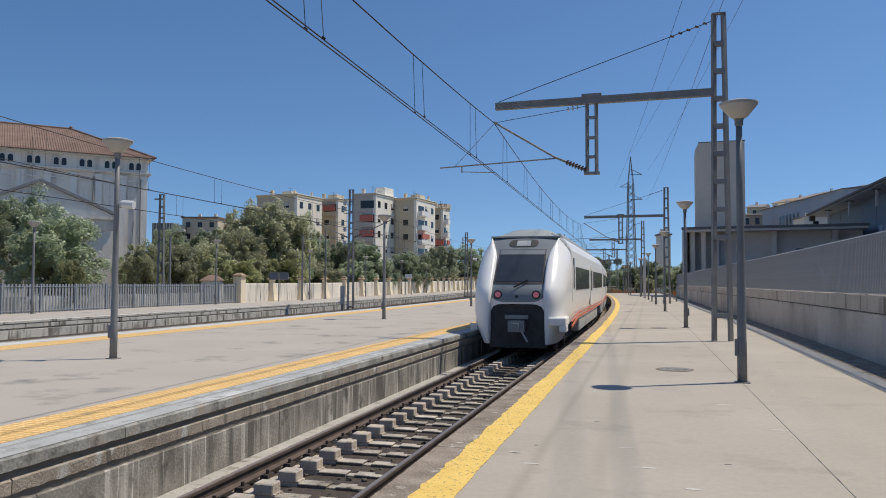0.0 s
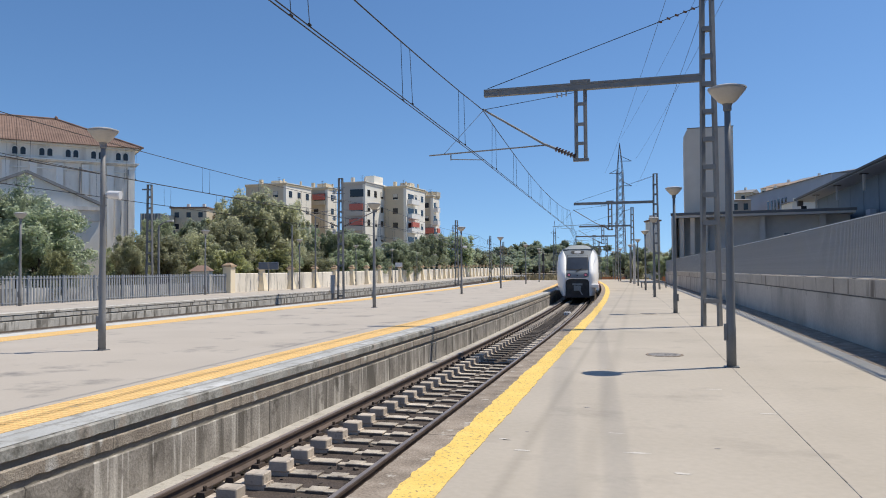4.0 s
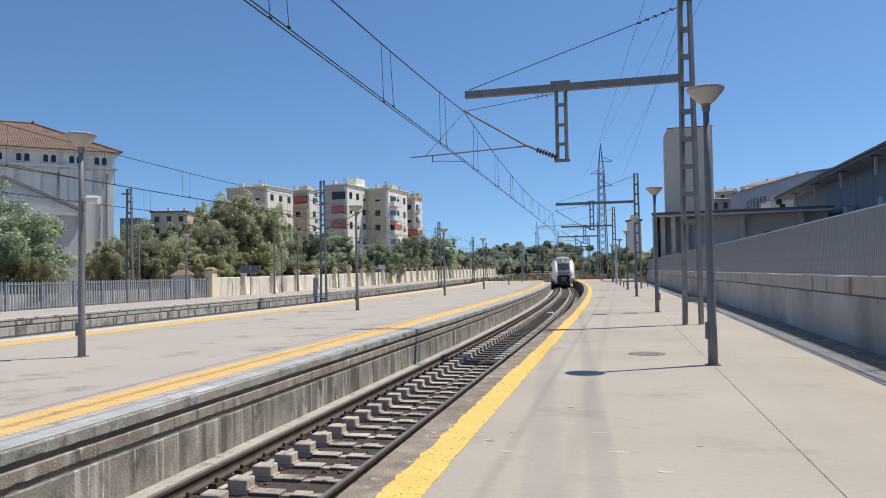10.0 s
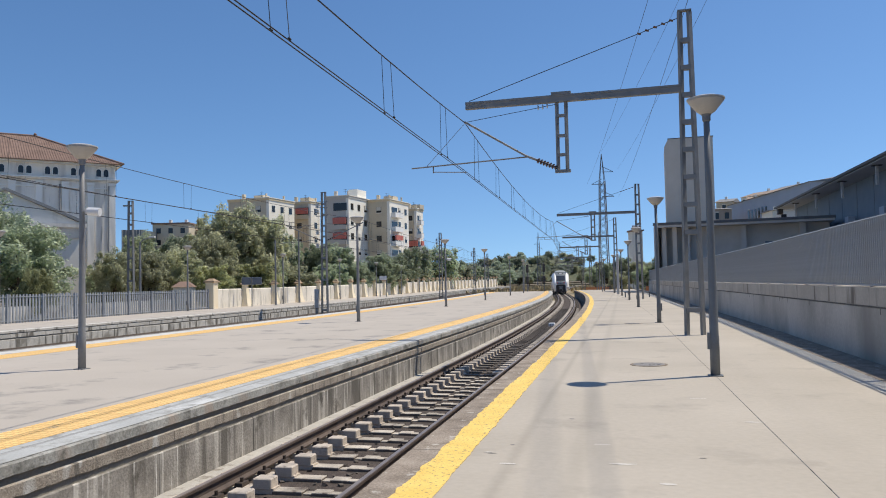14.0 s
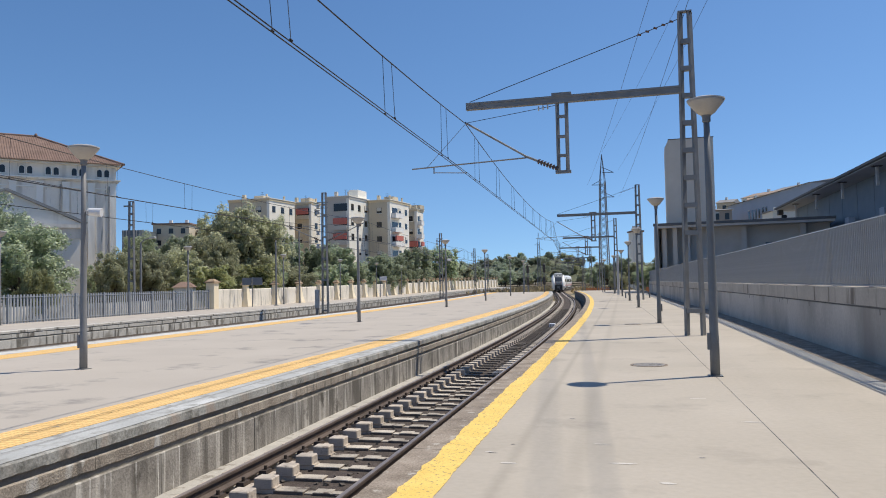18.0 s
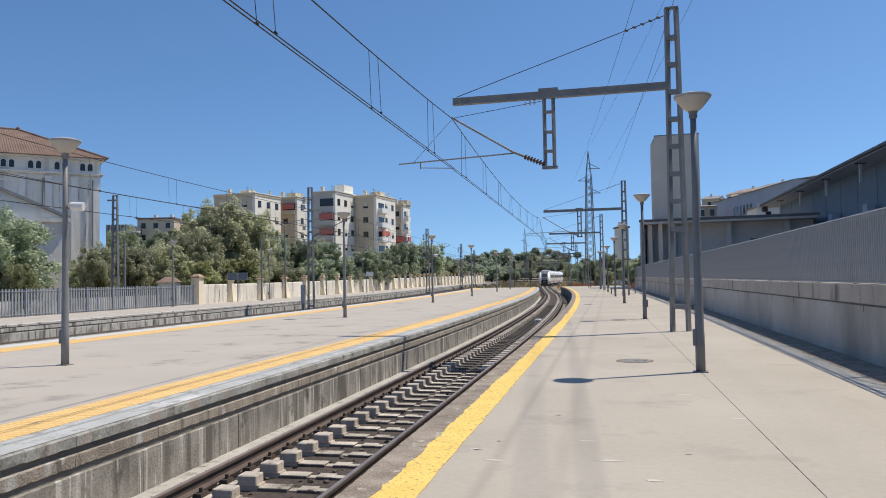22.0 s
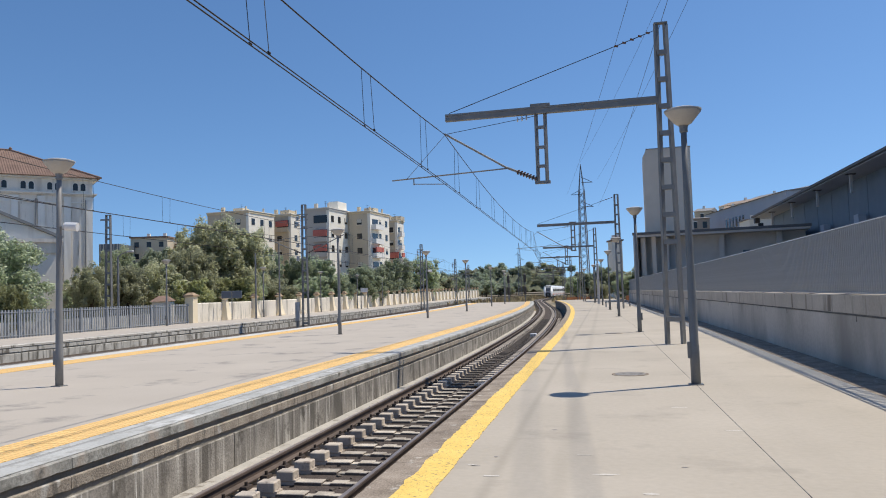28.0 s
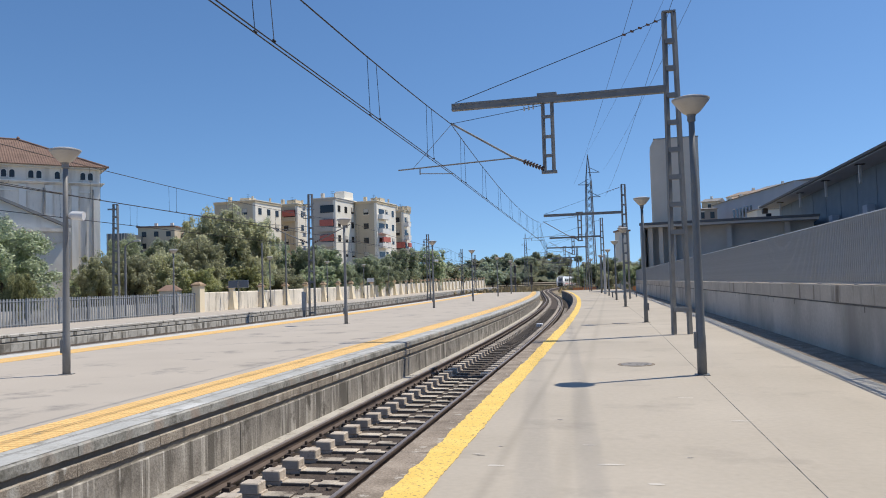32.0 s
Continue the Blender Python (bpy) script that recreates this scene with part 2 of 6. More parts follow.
M = dict(
    platform=surface("platform_concrete", (0.40, 0.352, 0.285), (0.50, 0.443, 0.366), 0.85, 0.30, 14, 0.15, spots=((0.33, 0.29, 0.24), 0.8, 0.55, 0.75), contrast=0.45, fine_mix=0.3, lanes=((-0.98, 0.09, 0.30), (-0.42, 0.15, 0.20), (1.9, 0.3, 0.06))),
    platform_old=surface("old_platform_concrete", (0.42, 0.372, 0.315), (0.51, 0.455, 0.388), 0.88, 0.5, 25, 0.15, spots=((0.24, 0.22, 0.20), 0.7, 0.56, 0.70), contrast=0.7),
    coping=surface("coping_concrete", (0.23, 0.225, 0.20), (0.50, 0.485, 0.445), 0.9, 1.6, 30, 0.4, per_piece=0.07, spots=((0.15, 0.145, 0.125), 3.0, 0.54, 0.66), contrast=0.32, streaks=(((0.40, 0.33, 0.27), 2.2, 1.2, 0.55, 0.7),)),
    coping_brown=surface("worn_brown_coping", (0.19, 0.15, 0.112), (0.38, 0.315, 0.25), 0.92, 3.0, 45, 0.5, per_piece=0.08, contrast=0.28, fine_mix=0.45, spots=((0.50, 0.455, 0.39), 7.0, 0.58, 0.66)),
    dirty_wall=surface("streaked_concrete", (0.185, 0.168, 0.145), (0.355, 0.325, 0.285), 0.92, 1.8, 26, 0.5, streak=((0.56, 0.525, 0.47), 6.0, 0.30, 0.55, 0.68), streaks=(((0.13, 0.117, 0.10), 4.0, 0.40, 0.52, 0.64), ((0.64, 0.61, 0.56), 16.0, 0.7, 0.63, 0.71)), spots=((0.11, 0.098, 0.082), 2.0, 0.54, 0.66), per_piece=0.12, contrast=0.3),
    course=surface("brownish_course", (0.25, 0.21, 0.17), (0.46, 0.40, 0.325), 0.92, 3.0, 50, 0.6, streak=((0.55, 0.53, 0.49), 3.0, 1.5, 0.60, 0.68), streaks=(((0.18, 0.16, 0.135), 6.0, 1.0, 0.58, 0.66),), per_piece=0.10, contrast=0.32, fine_mix=0.5),
    recess_dark=surface("dark_joint", (0.22, 0.20, 0.165), (0.34, 0.31, 0.26), 0.95, 3, 40, 0.2),
    yellow=surface("worn_yellow_paint", (0.78, 0.51, 0.11), (0.92, 0.645, 0.18), 0.75, 3.0, 45, 0.3, spots=((0.36, 0.25, 0.11), 26.0, 0.565, 0.62)),
    yellow_tile=gridded(surface("ochre_tactile_paving", (0.82, 0.51, 0.18), (0.92, 0.61, 0.26), 0.8, 2.0, 45, 0.2, spots=((0.45, 0.35, 0.23), 3.0, 0.58, 0.72), per_piece=0.08), 0.1, (0.66, 0.42, 0.15)),
    white_line=surface("pale_edge_paint", (0.38, 0.382, 0.365), (0.56, 0.56, 0.535), 0.85, 1.6, 30, 0.2, spots=((0.29, 0.28, 0.25), 3.2, 0.50, 0.64), streaks=(((0.62, 0.62, 0.60), 1.2, 9.0, 0.58, 0.68),)),
    ballast=surface("brown_ballast", (0.042, 0.031, 0.025), (0.11, 0.083, 0.066), 0.95, 9.0, 38.0, 1.0, contrast=0.4, fine_mix=0.6),
    earth=surface("dry_earth", (0.20, 0.155, 0.10), (0.36, 0.29, 0.19), 0.95, 0.05, 4.0, 0.3, spots=((0.11, 0.11, 0.055), 0.06, 0.5, 0.62)),
    rail=surface("rusty_rail_steel", (0.070, 0.050, 0.039), (0.145, 0.105, 0.082), 0.75, 4.0, 60, 0.2),
    rail_top=surface("polished_rail_head", (0.23, 0.19, 0.165), (0.33, 0.28, 0.245), 0.46, 4.0, 60, 0.05, metal=0.25),
    sleeper=surface("sleeper_concrete", (0.42, 0.355, 0.285), (0.62, 0.54, 0.445), 0.9, 4.0, 50, 0.35, per_piece=0.14, spots=((0.12, 0.09, 0.07), 6.0, 0.56, 0.7)),
    clip=surface("rusted_clip", (0.05, 0.038, 0.03), (0.11, 0.08, 0.06), 0.7, 10, 60, 0.2, metal=0.4),
    galv=surface("grey_galvanised_steel", (0.13, 0.135, 0.145), (0.22, 0.225, 0.235), 0.55, 2.5, 40, 0.1, metal=0.55),
    mast=surface("weathered_mast_steel", (0.19, 0.19, 0.188), (0.30, 0.298, 0.288), 0.6, 2.5, 40, 0.15, metal=0.2),
    lamp_post=surface("dark_grey_post_paint", (0.13, 0.138, 0.145), (0.19, 0.20, 0.205), 0.5, 3, 50, 0.08),
    lamp_post_old=surface("weathered_grey_post_paint", (0.17, 0.172, 0.172), (0.255, 0.255, 0.252), 0.55, 3, 50, 0.08),
    shade=surface("opal_shade", (0.44, 0.41, 0.365), (0.54, 0.505, 0.455), 0.45, 3, 30, 0.03),
    cap=surface("grey_cap", (0.45, 0.44, 0.42), (0.55, 0.54, 0.52), 0.5, 3, 30, 0.03),
    wire=plain("dark_copper_wire", (0.05, 0.045, 0.042), 0.5, 0.5),
    insulator=plain("brown_insulator", (0.10, 0.05, 0.035), 0.25),
    glass_ins=plain("pale_insulator", (0.55, 0.58, 0.6), 0.15),
    retaining=surface("grey_retaining_concrete", (0.44, 0.395, 0.34), (0.63, 0.575, 0.505), 0.9, 0.4, 14, 0.2, streak=((0.32, 0.285, 0.24), 0.7, 0.35, 0.48, 0.72), contrast=0.4),
    fence_r=plain("blue_grey_fence_paint", (0.40, 0.395, 0.385), 0.5, 0.1),
    fence_l=plain("pale_grey_fence_paint", (0.31, 0.33, 0.355), 0.5, 0.1),
    cream=surface("cream_render", (0.66, 0.61, 0.515), (0.87, 0.81, 0.70), 0.9, 0.35, 12, 0.15, streak=((0.36, 0.33, 0.285), 1.6, 0.30, 0.53, 0.68), streaks=(((0.27, 0.25, 0.215), 4.5, 0.5, 0.60, 0.70),), contrast=0.35),
    cream_pillar=surface("ochre_cream_render", (0.78, 0.66, 0.46), (0.88, 0.78, 0.59), 0.9, 0.8, 20, 0.15),
    cap_stone=surface("brick_brown_cap", (0.30, 0.205, 0.13), (0.48, 0.36, 0.24), 0.9, 3, 30, 0.2),
    tower=surface("beige_tower_cladding", (0.66, 0.565, 0.46), (0.75, 0.65, 0.54), 0.8, 0.6, 12, 0.05),
    dark_roof=surface("dark_flat_roof_edge", (0.11, 0.105, 0.10), (0.17, 0.16, 0.155), 0.7, 1.0, 15, 0.05),
    station_wall=surface("grey_brown_station_wall", (0.56, 0.52, 0.47), (0.66, 0.615, 0.56), 0.8, 1.0, 15, 0.08),
    roof_metal=surface("dark_blue_grey_metal_roof", (0.075, 0.09, 0.11), (0.12, 0.14, 0.165), 0.6, 0.8, 12, 0.05, metal=0.15),
    stone=surface("grey_weathered_stucco", (0.80, 0.725, 0.62), (0.92, 0.855, 0.75), 0.9, 0.5, 12, 0.15, streak=((0.58, 0.515, 0.435), 1.1, 0.16, 0.48, 0.68), streaks=(((0.36, 0.33, 0.29), 5.0, 0.3, 0.62, 0.72),), contrast=0.4),
    stone_light=surface("pale_stucco", (0.82, 0.775, 0.69), (0.90, 0.86, 0.78), 0.9, 0.35, 12, 0.1, streak=((0.50, 0.46, 0.40), 0.8, 0.12, 0.55, 0.75)),
    tile=surface("clay_roof_tiles", (0.17, 0.108, 0.082), (0.31, 0.21, 0.162), 0.9, 0.9, 9, 0.3),
    dark_window=plain("dark_window", (0.02, 0.022, 0.025), 0.15),
    flat_cream=surface("yellowish_flat_render", (0.54, 0.455, 0.325), (0.68, 0.585, 0.43), 0.9, 0.15, 4, 0.05, streak=((0.46, 0.40, 0.31), 0.5, 0.08, 0.55, 0.75)),
    flat_white=surface("off_white_flat_render", (0.86, 0.80, 0.67), (0.93, 0.88, 0.77), 0.9, 0.15, 4, 0.05),
    flat_grey=surface("greyish_flat_render", (0.50, 0.455, 0.395), (0.61, 0.56, 0.49), 0.9, 0.15, 4, 0.05),
    awning=plain("faded_red_awning", (0.58, 0.17, 0.13), 0.8),
    bark=surface("grey_brown_bark", (0.06, 0.048, 0.036), (0.14, 0.115, 0.09), 0.95, 4, 30, 0.5),
    groove_line=surface("blue_grey_edge_groove", (0.30, 0.295, 0.285), (0.41, 0.40, 0.38), 0.85, 2.0, 30, 0.1),
    tile_warm=surface("terracotta_roof_tiles", (0.26, 0.195, 0.15), (0.38, 0.295, 0.23), 0.9, 0.8, 8, 0.2),
    roof_grey=surface("grey_roof_tiles", (0.19, 0.188, 0.19), (0.29, 0.285, 0.285), 0.85, 0.8, 8, 0.2),
    coping_pale=surface("pale_coping_concrete", (0.46, 0.43, 0.38), (0.64, 0.605, 0.54), 0.9, 1.5, 25, 0.3, streaks=(((0.18, 0.165, 0.14), 3.0, 1.0, 0.56, 0.66),), per_piece=0.06),
    course_pale=surface("pale_course", (0.46, 0.435, 0.385), (0.66, 0.63, 0.565), 0.92, 1.2, 25, 0.3, streaks=(((0.17, 0.155, 0.13), 3.5, 0.8, 0.54, 0.64),), per_piece=0.06),
    wall_pale=surface("pale_stained_wall", (0.42, 0.40, 0.355), (0.66, 0.63, 0.57), 0.92, 1.0, 20, 0.3, streaks=(((0.14, 0.13, 0.11), 4.5, 0.4, 0.51, 0.61), ((0.27, 0.25, 0.215), 1.5, 1.5, 0.53, 0.66)), per_piece=0.08),
    notice_blue=plain("dark_blue_grey_board", (0.11, 0.13, 0.16), 0.5),
    ledge=surface("pale_ledge_concrete", (0.36, 0.335, 0.295), (0.56, 0.525, 0.465), 0.92, 2.0, 30, 0.4, spots=((0.22, 0.19, 0.155), 4.0, 0.54, 0.66)),
    flat_trim=surface("ochre_cornice_render", (0.66, 0.52, 0.32), (0.77, 0.63, 0.42), 0.9, 0.3, 6, 0.05),
    edge_white=surface("white_edge_paint", (0.54, 0.525, 0.49), (0.69, 0.675, 0.63), 0.85, 1.2, 25, 0.1, spots=((0.40, 0.38, 0.34), 2.0, 0.54, 0.68)),
    garden=surface("patchy_garden_wall", (0.20, 0.195, 0.18), (0.66, 0.64, 0.59), 0.9, 0.55, 12, 0.2, contrast=0.2, fine_mix=0.15),
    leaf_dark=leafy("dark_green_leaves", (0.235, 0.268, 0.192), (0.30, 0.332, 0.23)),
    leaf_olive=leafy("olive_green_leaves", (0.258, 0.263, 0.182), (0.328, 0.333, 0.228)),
    # for far trees: distance haze is put into the paler grey-green
    leaf_hazed=leafy("dusty_pine_foliage", (0.235, 0.265, 0.205), (0.33, 0.36, 0.275)),
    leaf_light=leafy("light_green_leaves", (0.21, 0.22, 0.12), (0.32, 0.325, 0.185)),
    hill=surface("far_wooded_hill", (0.065, 0.08, 0.045), (0.145, 0.148, 0.09), 0.95, 0.05, 0.3, 0.5, contrast=0.35),
    train_white=surface("white_train_paint", (0.89, 0.875, 0.84), (0.94, 0.925, 0.89), 0.3, 1.0, 20, 0.01),
    train_grey=surface("light_grey_train_paint", (0.40, 0.41, 0.42), (0.47, 0.48, 0.49), 0.35, 1.0, 20, 0.02),
    train_dark=surface("grey_train_mask", (0.20, 0.22, 0.23), (0.25, 0.27, 0.28), 0.35, 1.0, 20, 0.02),
    train_roof=surface("grey_train_roof", (0.28, 0.30, 0.295), (0.37, 0.39, 0.38), 0.6, 1.0, 20, 0.05),
    train_skirt=surface("dusty_skirt_paint", (0.52, 0.51, 0.48), (0.66, 0.65, 0.61), 0.5, 2.0, 25, 0.05, streak=((0.36, 0.33, 0.29), 1.5, 1.0, 0.52, 0.68)),
    train_glass=plain("dark_tinted_glass", (0.045, 0.052, 0.065), 0.08),
    train_under=surface("sooty_underframe", (0.030, 0.030, 0.032), (0.075, 0.072, 0.07), 0.8, 3, 30, 0.1),
    train_red=plain("orange_red_stripe", (0.62, 0.12, 0.05), 0.4),
    tail_red=plain("lit_red_tail_lamp", (0.70, 0.20, 0.27), 0.3, emit=0.10),
    iron=surface("cast_iron_cover", (0.055, 0.05, 0.048), (0.10, 0.095, 0.09), 0.6, 6, 50, 0.4, metal=0.4),
    grate=surface("drain_grate_steel", (0.40, 0.385, 0.36), (0.54, 0.52, 0.485), 0.6, 4, 40, 0.1, metal=0.1),
    sign_white=plain("white_sign_enamel", (0.70, 0.70, 0.70), 0.4),
    stone_dark=surface("grey_cornice_stone", (0.24, 0.235, 0.225), (0.36, 0.35, 0.335), 0.9, 0.6, 15, 0.15),
    joint_stain=surface("stained_joint", (0.10, 0.09, 0.08), (0.20, 0.185, 0.165), 0.95, 3, 30, 0.2),
    wall_dark=surface("dark_blue_grey_cladding", (0.16, 0.188, 0.22), (0.22, 0.25, 0.285), 0.6, 0.8, 12, 0.05),
    wall_navy=surface("dark_blue_panel_cladding", (0.125, 0.17, 0.22), (0.165, 0.215, 0.27), 0.6, 0.8, 12, 0.05),
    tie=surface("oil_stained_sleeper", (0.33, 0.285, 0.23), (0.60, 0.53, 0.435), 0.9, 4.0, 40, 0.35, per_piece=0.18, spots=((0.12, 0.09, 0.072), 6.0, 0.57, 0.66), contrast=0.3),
    net=surface("orange_net", (0.50, 0.20, 0.09), (0.62, 0.28, 0.13), 0.85, 1.0, 20, 0.2),
    straw=surface("dry_grass", (0.34, 0.26, 0.13), (0.52, 0.42, 0.24), 0.95, 0.6, 10, 0.4),
    glass_front=surface("grey_glass_front", (0.10, 0.12, 0.13), (0.17, 0.19, 0.20), 0.3, 0.3, 6, 0.02),
    wall_band=surface("stained_upper_band", (0.41, 0.36, 0.295), (0.56, 0.50, 0.42), 0.9, 1.2, 18, 0.2, streak=((0.20, 0.165, 0.13), 3.5, 0.5, 0.56, 0.70), contrast=0.4),
    lid=surface("worn_cover", (0.16, 0.15, 0.14), (0.34, 0.315, 0.285), 0.7, 7, 50, 0.4, spots=((0.08, 0.075, 0.07), 8.0, 0.52, 0.6)),
    scuff=surface("pale_scuff", (0.52, 0.48, 0.42), (0.66, 0.62, 0.56), 0.9, 9, 50, 0.2),
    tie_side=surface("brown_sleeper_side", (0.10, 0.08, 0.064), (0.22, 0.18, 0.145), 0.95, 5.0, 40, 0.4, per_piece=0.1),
    tie_far=surface("sooty_sleeper", (0.085, 0.07, 0.057), (0.19, 0.16, 0.13), 0.95, 4.0, 40, 0.3),
    blue_grey=surface("blue_grey_render", (0.37, 0.405, 0.46), (0.46, 0.495, 0.55), 0.85, 0.2, 8, 0.05),
    brown_render=surface("brown_render", (0.42, 0.33, 0.25), (0.52, 0.42, 0.33), 0.9, 0.2, 8, 0.05),
    balcony=surface("white_balcony_front", (0.82, 0.79, 0.73), (0.90, 0.875, 0.82), 0.85, 0.6, 10, 0.05),
    blind=plain("closed_pale_blind", (0.62, 0.58, 0.50), 0.8),
    asphalt=surface("asphalt", (0.045, 0.045, 0.047), (0.075, 0.075, 0.077), 0.9, 1.0, 40, 0.3),
)


# ---- mesh helpers
def part(name, bm, material, parent=None, label="", smooth=False):
    me = bpy.data.meshes.new(name)
    bm.to_mesh(me)
    bm.free()
    me.materials.append(material)
    if smooth:
        for p in me.polygons:
            p.use_smooth = True
    ob = new(name, me)
    ob.parent = parent
    return tagged(ob, label)


def again(ob, parent, place=None, name=None):
    """Another object on the same mesh."""
    o = new(name or ob.name.split(".")[0], ob.data)
    o.parent = parent
    if place is not None:
        o.matrix_basis = place
    return o


def thing(name, place, label, category, group="", kind=""):
    ob = new(name)
    ob.matrix_basis = place
    return tagged(ob, label, category, group, kind)


def structure(name, bm, material, label="", category="", smooth=False):
    return tagged(part(name, bm, material, None, "", smooth), label, category, "", "structure")


def box(bm, x0, y0, z0, x1, y1, z1, m=None, taper=0.0):
    t = taper
    co = [(x0, y0, z0), (x1, y0, z0), (x1, y1, z0), (x0, y1, z0), (x0 + t, y0 + t, z1), (x1 - t, y0 + t, z1), (x1 - t, y1 - t, z1), (x0 + t, y1 - t, z1)]
    v = [bm.verts.new(m @ Vector(c) if m else c) for c in co]
    for f in ((3, 2, 1, 0), (4, 5, 6, 7), (0, 1, 5, 4), (1, 2, 6, 5), (2, 3, 7, 6), (3, 0, 4, 7)):
        bm.faces.new([v[i] for i in f])


def box_bm(*a, bevel=0.0, **k):
    bm = bmesh.new()
    box(bm, *a, **k)
    if bevel:
        bmesh.ops.bevel(bm, geom=bm.edges[:], offset=bevel, segments=1, affect="EDGES")
    return bm


def frame_of(a, b):
    a, b = Vector(a), Vector(b)
    z = (b - a).normalized()
    x = z.orthogonal().normalized() if abs(z.z) > 0.99 else z.cross(Vector((0, 0, 1))).normalized()
    return a, b, x, z.cross(x)


def tube(bm, a, b, r0, r1=None, n=8, caps=True):
    a, b, x, y = frame_of(a, b)
    r1 = r0 if r1 is None else r1
    ra = [bm.verts.new(a + r0 * (math.cos(2 * math.pi * i / n) * x + math.sin(2 * math.pi * i / n) * y)) for i in range(n)]
    rb = [bm.verts.new(b + r1 * (math.cos(2 * math.pi * i / n) * x + math.sin(2 * math.pi * i / n) * y)) for i in range(n)]
    for i in range(n):
        bm.faces.new((ra[i], ra[(i + 1) % n], rb[(i + 1) % n], rb[i]))
    if caps:
        bm.faces.new(ra[::-1])
        bm.faces.new(rb)


def beam(bm, a, b, w, h):
    """A square bar; w across on the level, h upright."""
    a, b, x, y = frame_of(a, b)
    v = [bm.verts.new(p + sx * w / 2 * x + sy * h / 2 * y) for p in (a, b) for sx, sy in ((-1, -1), (1, -1), (1, 1), (-1, 1))]
    for f in ((3, 2, 1, 0), (4, 5, 6, 7), (0, 1, 5, 4), (1, 2, 6, 5), (2, 3, 7, 6), (3, 0, 4, 7)):
        bm.faces.new([v[i] for i in f])


def lathe(bm, rings, n=24, centre=(0, 0)):
    prev = None
    for r, z in rings:
        ring = [bm.verts.new((centre[0] + r * math.cos(2 * math.pi * i / n), centre[1] + r * math.sin(2 * math.pi * i / n), z)) for i in range(n)]
        if prev:
            for i in range(n):
                bm.faces.new((prev[i], prev[(i + 1) % n], ring[(i + 1) % n], ring[i]))
        else:
            bm.faces.new(ring[::-1])
        prev = ring
    bm.faces.new(prev)


def sweep(bm, prof, ys, line=mid, closed=True):
    """A profile of (d, z) carried along the line; d to the right of it."""
    rings = [[bm.verts.new((line(y) + d, y, z)) for d, z in prof] for y in ys]
    k = len(prof)
    for a, b in zip(rings, rings[1:]):
        for i in range(k if closed else k - 1):
            j = (i + 1) % k
            bm.faces.new((a[i], b[i], b[j], a[j]))
    if closed:
        bm.faces.new(rings[0])
        bm.faces.new(rings[-1][::-1])


def swept(prof, ys, line=mid, closed=True):
    bm = bmesh.new()
    sweep(bm, prof, ys, line, closed)
    bmesh.ops.recalc_face_normals(bm, faces=bm.faces[:])
    return bm


def steps(a, b, s):
    n = max(1, round((b - a) / s))
    return [a + (b - a) * i / n for i in range(n + 1)]


# ---- ground and track beds
bm = bmesh.new()
bmesh.ops.create_grid(bm, x_segments=60, y_segments=60, size=2600)
for v in bm.verts:
    v.co.z = -1.12
structure("ground", bm, M["earth"], "dry sandy ground with sparse weeds", "ground")

RAIL_Z = -0.68
FAR = 330
TRACKS = (0.0, -13.8, -18.3)


def rail_mesh(d, y0, y1):
    prof = [(-0.07, -0.16), (0.07, -0.16), (0.07, -0.145), (0.012, -0.12), (0.012, -0.045), (0.036, -0.035), (0.036, -0.004), (0.030, 0.0), (-0.030, 0.0), (-0.036, -0.004), (-0.036, -0.035), (-0.012, -0.045), (-0.012, -0.12), (-0.07, -0.145)]
    return swept([(d + x, RAIL_Z + z) for x, z in prof], steps(y0, y1, 2.0))


track_roots = []
for i, d in enumerate(TRACKS):
    bed = structure("track_bed", swept([(d - 1.24, -1.1), (d - 1.22, -1.03), (d - 1.12, -0.965), (d - 0.9, -0.915), (d + 1.2, -0.915), (d + 1.66, -0.965), (d + 1.68, -1.1)], steps(-25, FAR, 3)), M["ballast"], "brown oily ballast bed between the platforms", "track bed")
    track_roots.append(bed)
    for side in (-1, 1):
        part("rail", rail_mesh(d + side * 0.87, -25, FAR), M["rail"], bed, "rusty brown steel rail")
        part("rail_head", swept([(d + side * 0.87 - 0.026, RAIL_Z), (d + side * 0.87 + 0.026, RAIL_Z), (d + side * 0.87 + 0.026, RAIL_Z + 0.004), (d + side * 0.87 - 0.026, RAIL_Z + 0.004)], steps(-25, FAR, 2)), M["rail_top"], bed, "worn rail running surface")

# stones strewn over the nearest bed
bm = bmesh.new()
rng = random.Random(4)
for _ in range(3400):
    y = -9 + 54 * rng.random() ** 1.2
    if abs((y + 18.44 + 0.3) % 0.6 - 0.3) < 0.16:
        continue
    d = rng.uniform(-0.85, 1.55)
    s = rng.uniform(0.018, 0.045)
    m = Matrix.Translation((mid(y) + d, y, -0.925 if abs(d) < 1.2 else -0.97)) @ Euler((rng.random() * 6, rng.random() * 6, rng.random() * 6)).to_matrix().to_4x4()
    box(bm, -s, -s * 0.8, -s * 0.6, s, s * 0.8, s * 0.6, m, s * 0.3)
tagged(part("ballast_stone", bm, surface("ballast_stone_grey", (0.04, 0.033, 0.027), (0.14, 0.115, 0.092), 0.95, 6, 30, 0.3), track_roots[0]), "loose ballast stones", kind="stuff")

# ledge of concrete between the rail and the platform wall
structure("wall_footing", swept([(-1.85, -1.1), (-1.85, -0.91), (-1.17, -0.92), (-1.14, -0.95), (-1.14, -1.1)], steps(-25, 96, 2)), M["ledge"], "pale concrete footing ledge along the rail", "footing")

# ---- platforms
E1 = 1.86


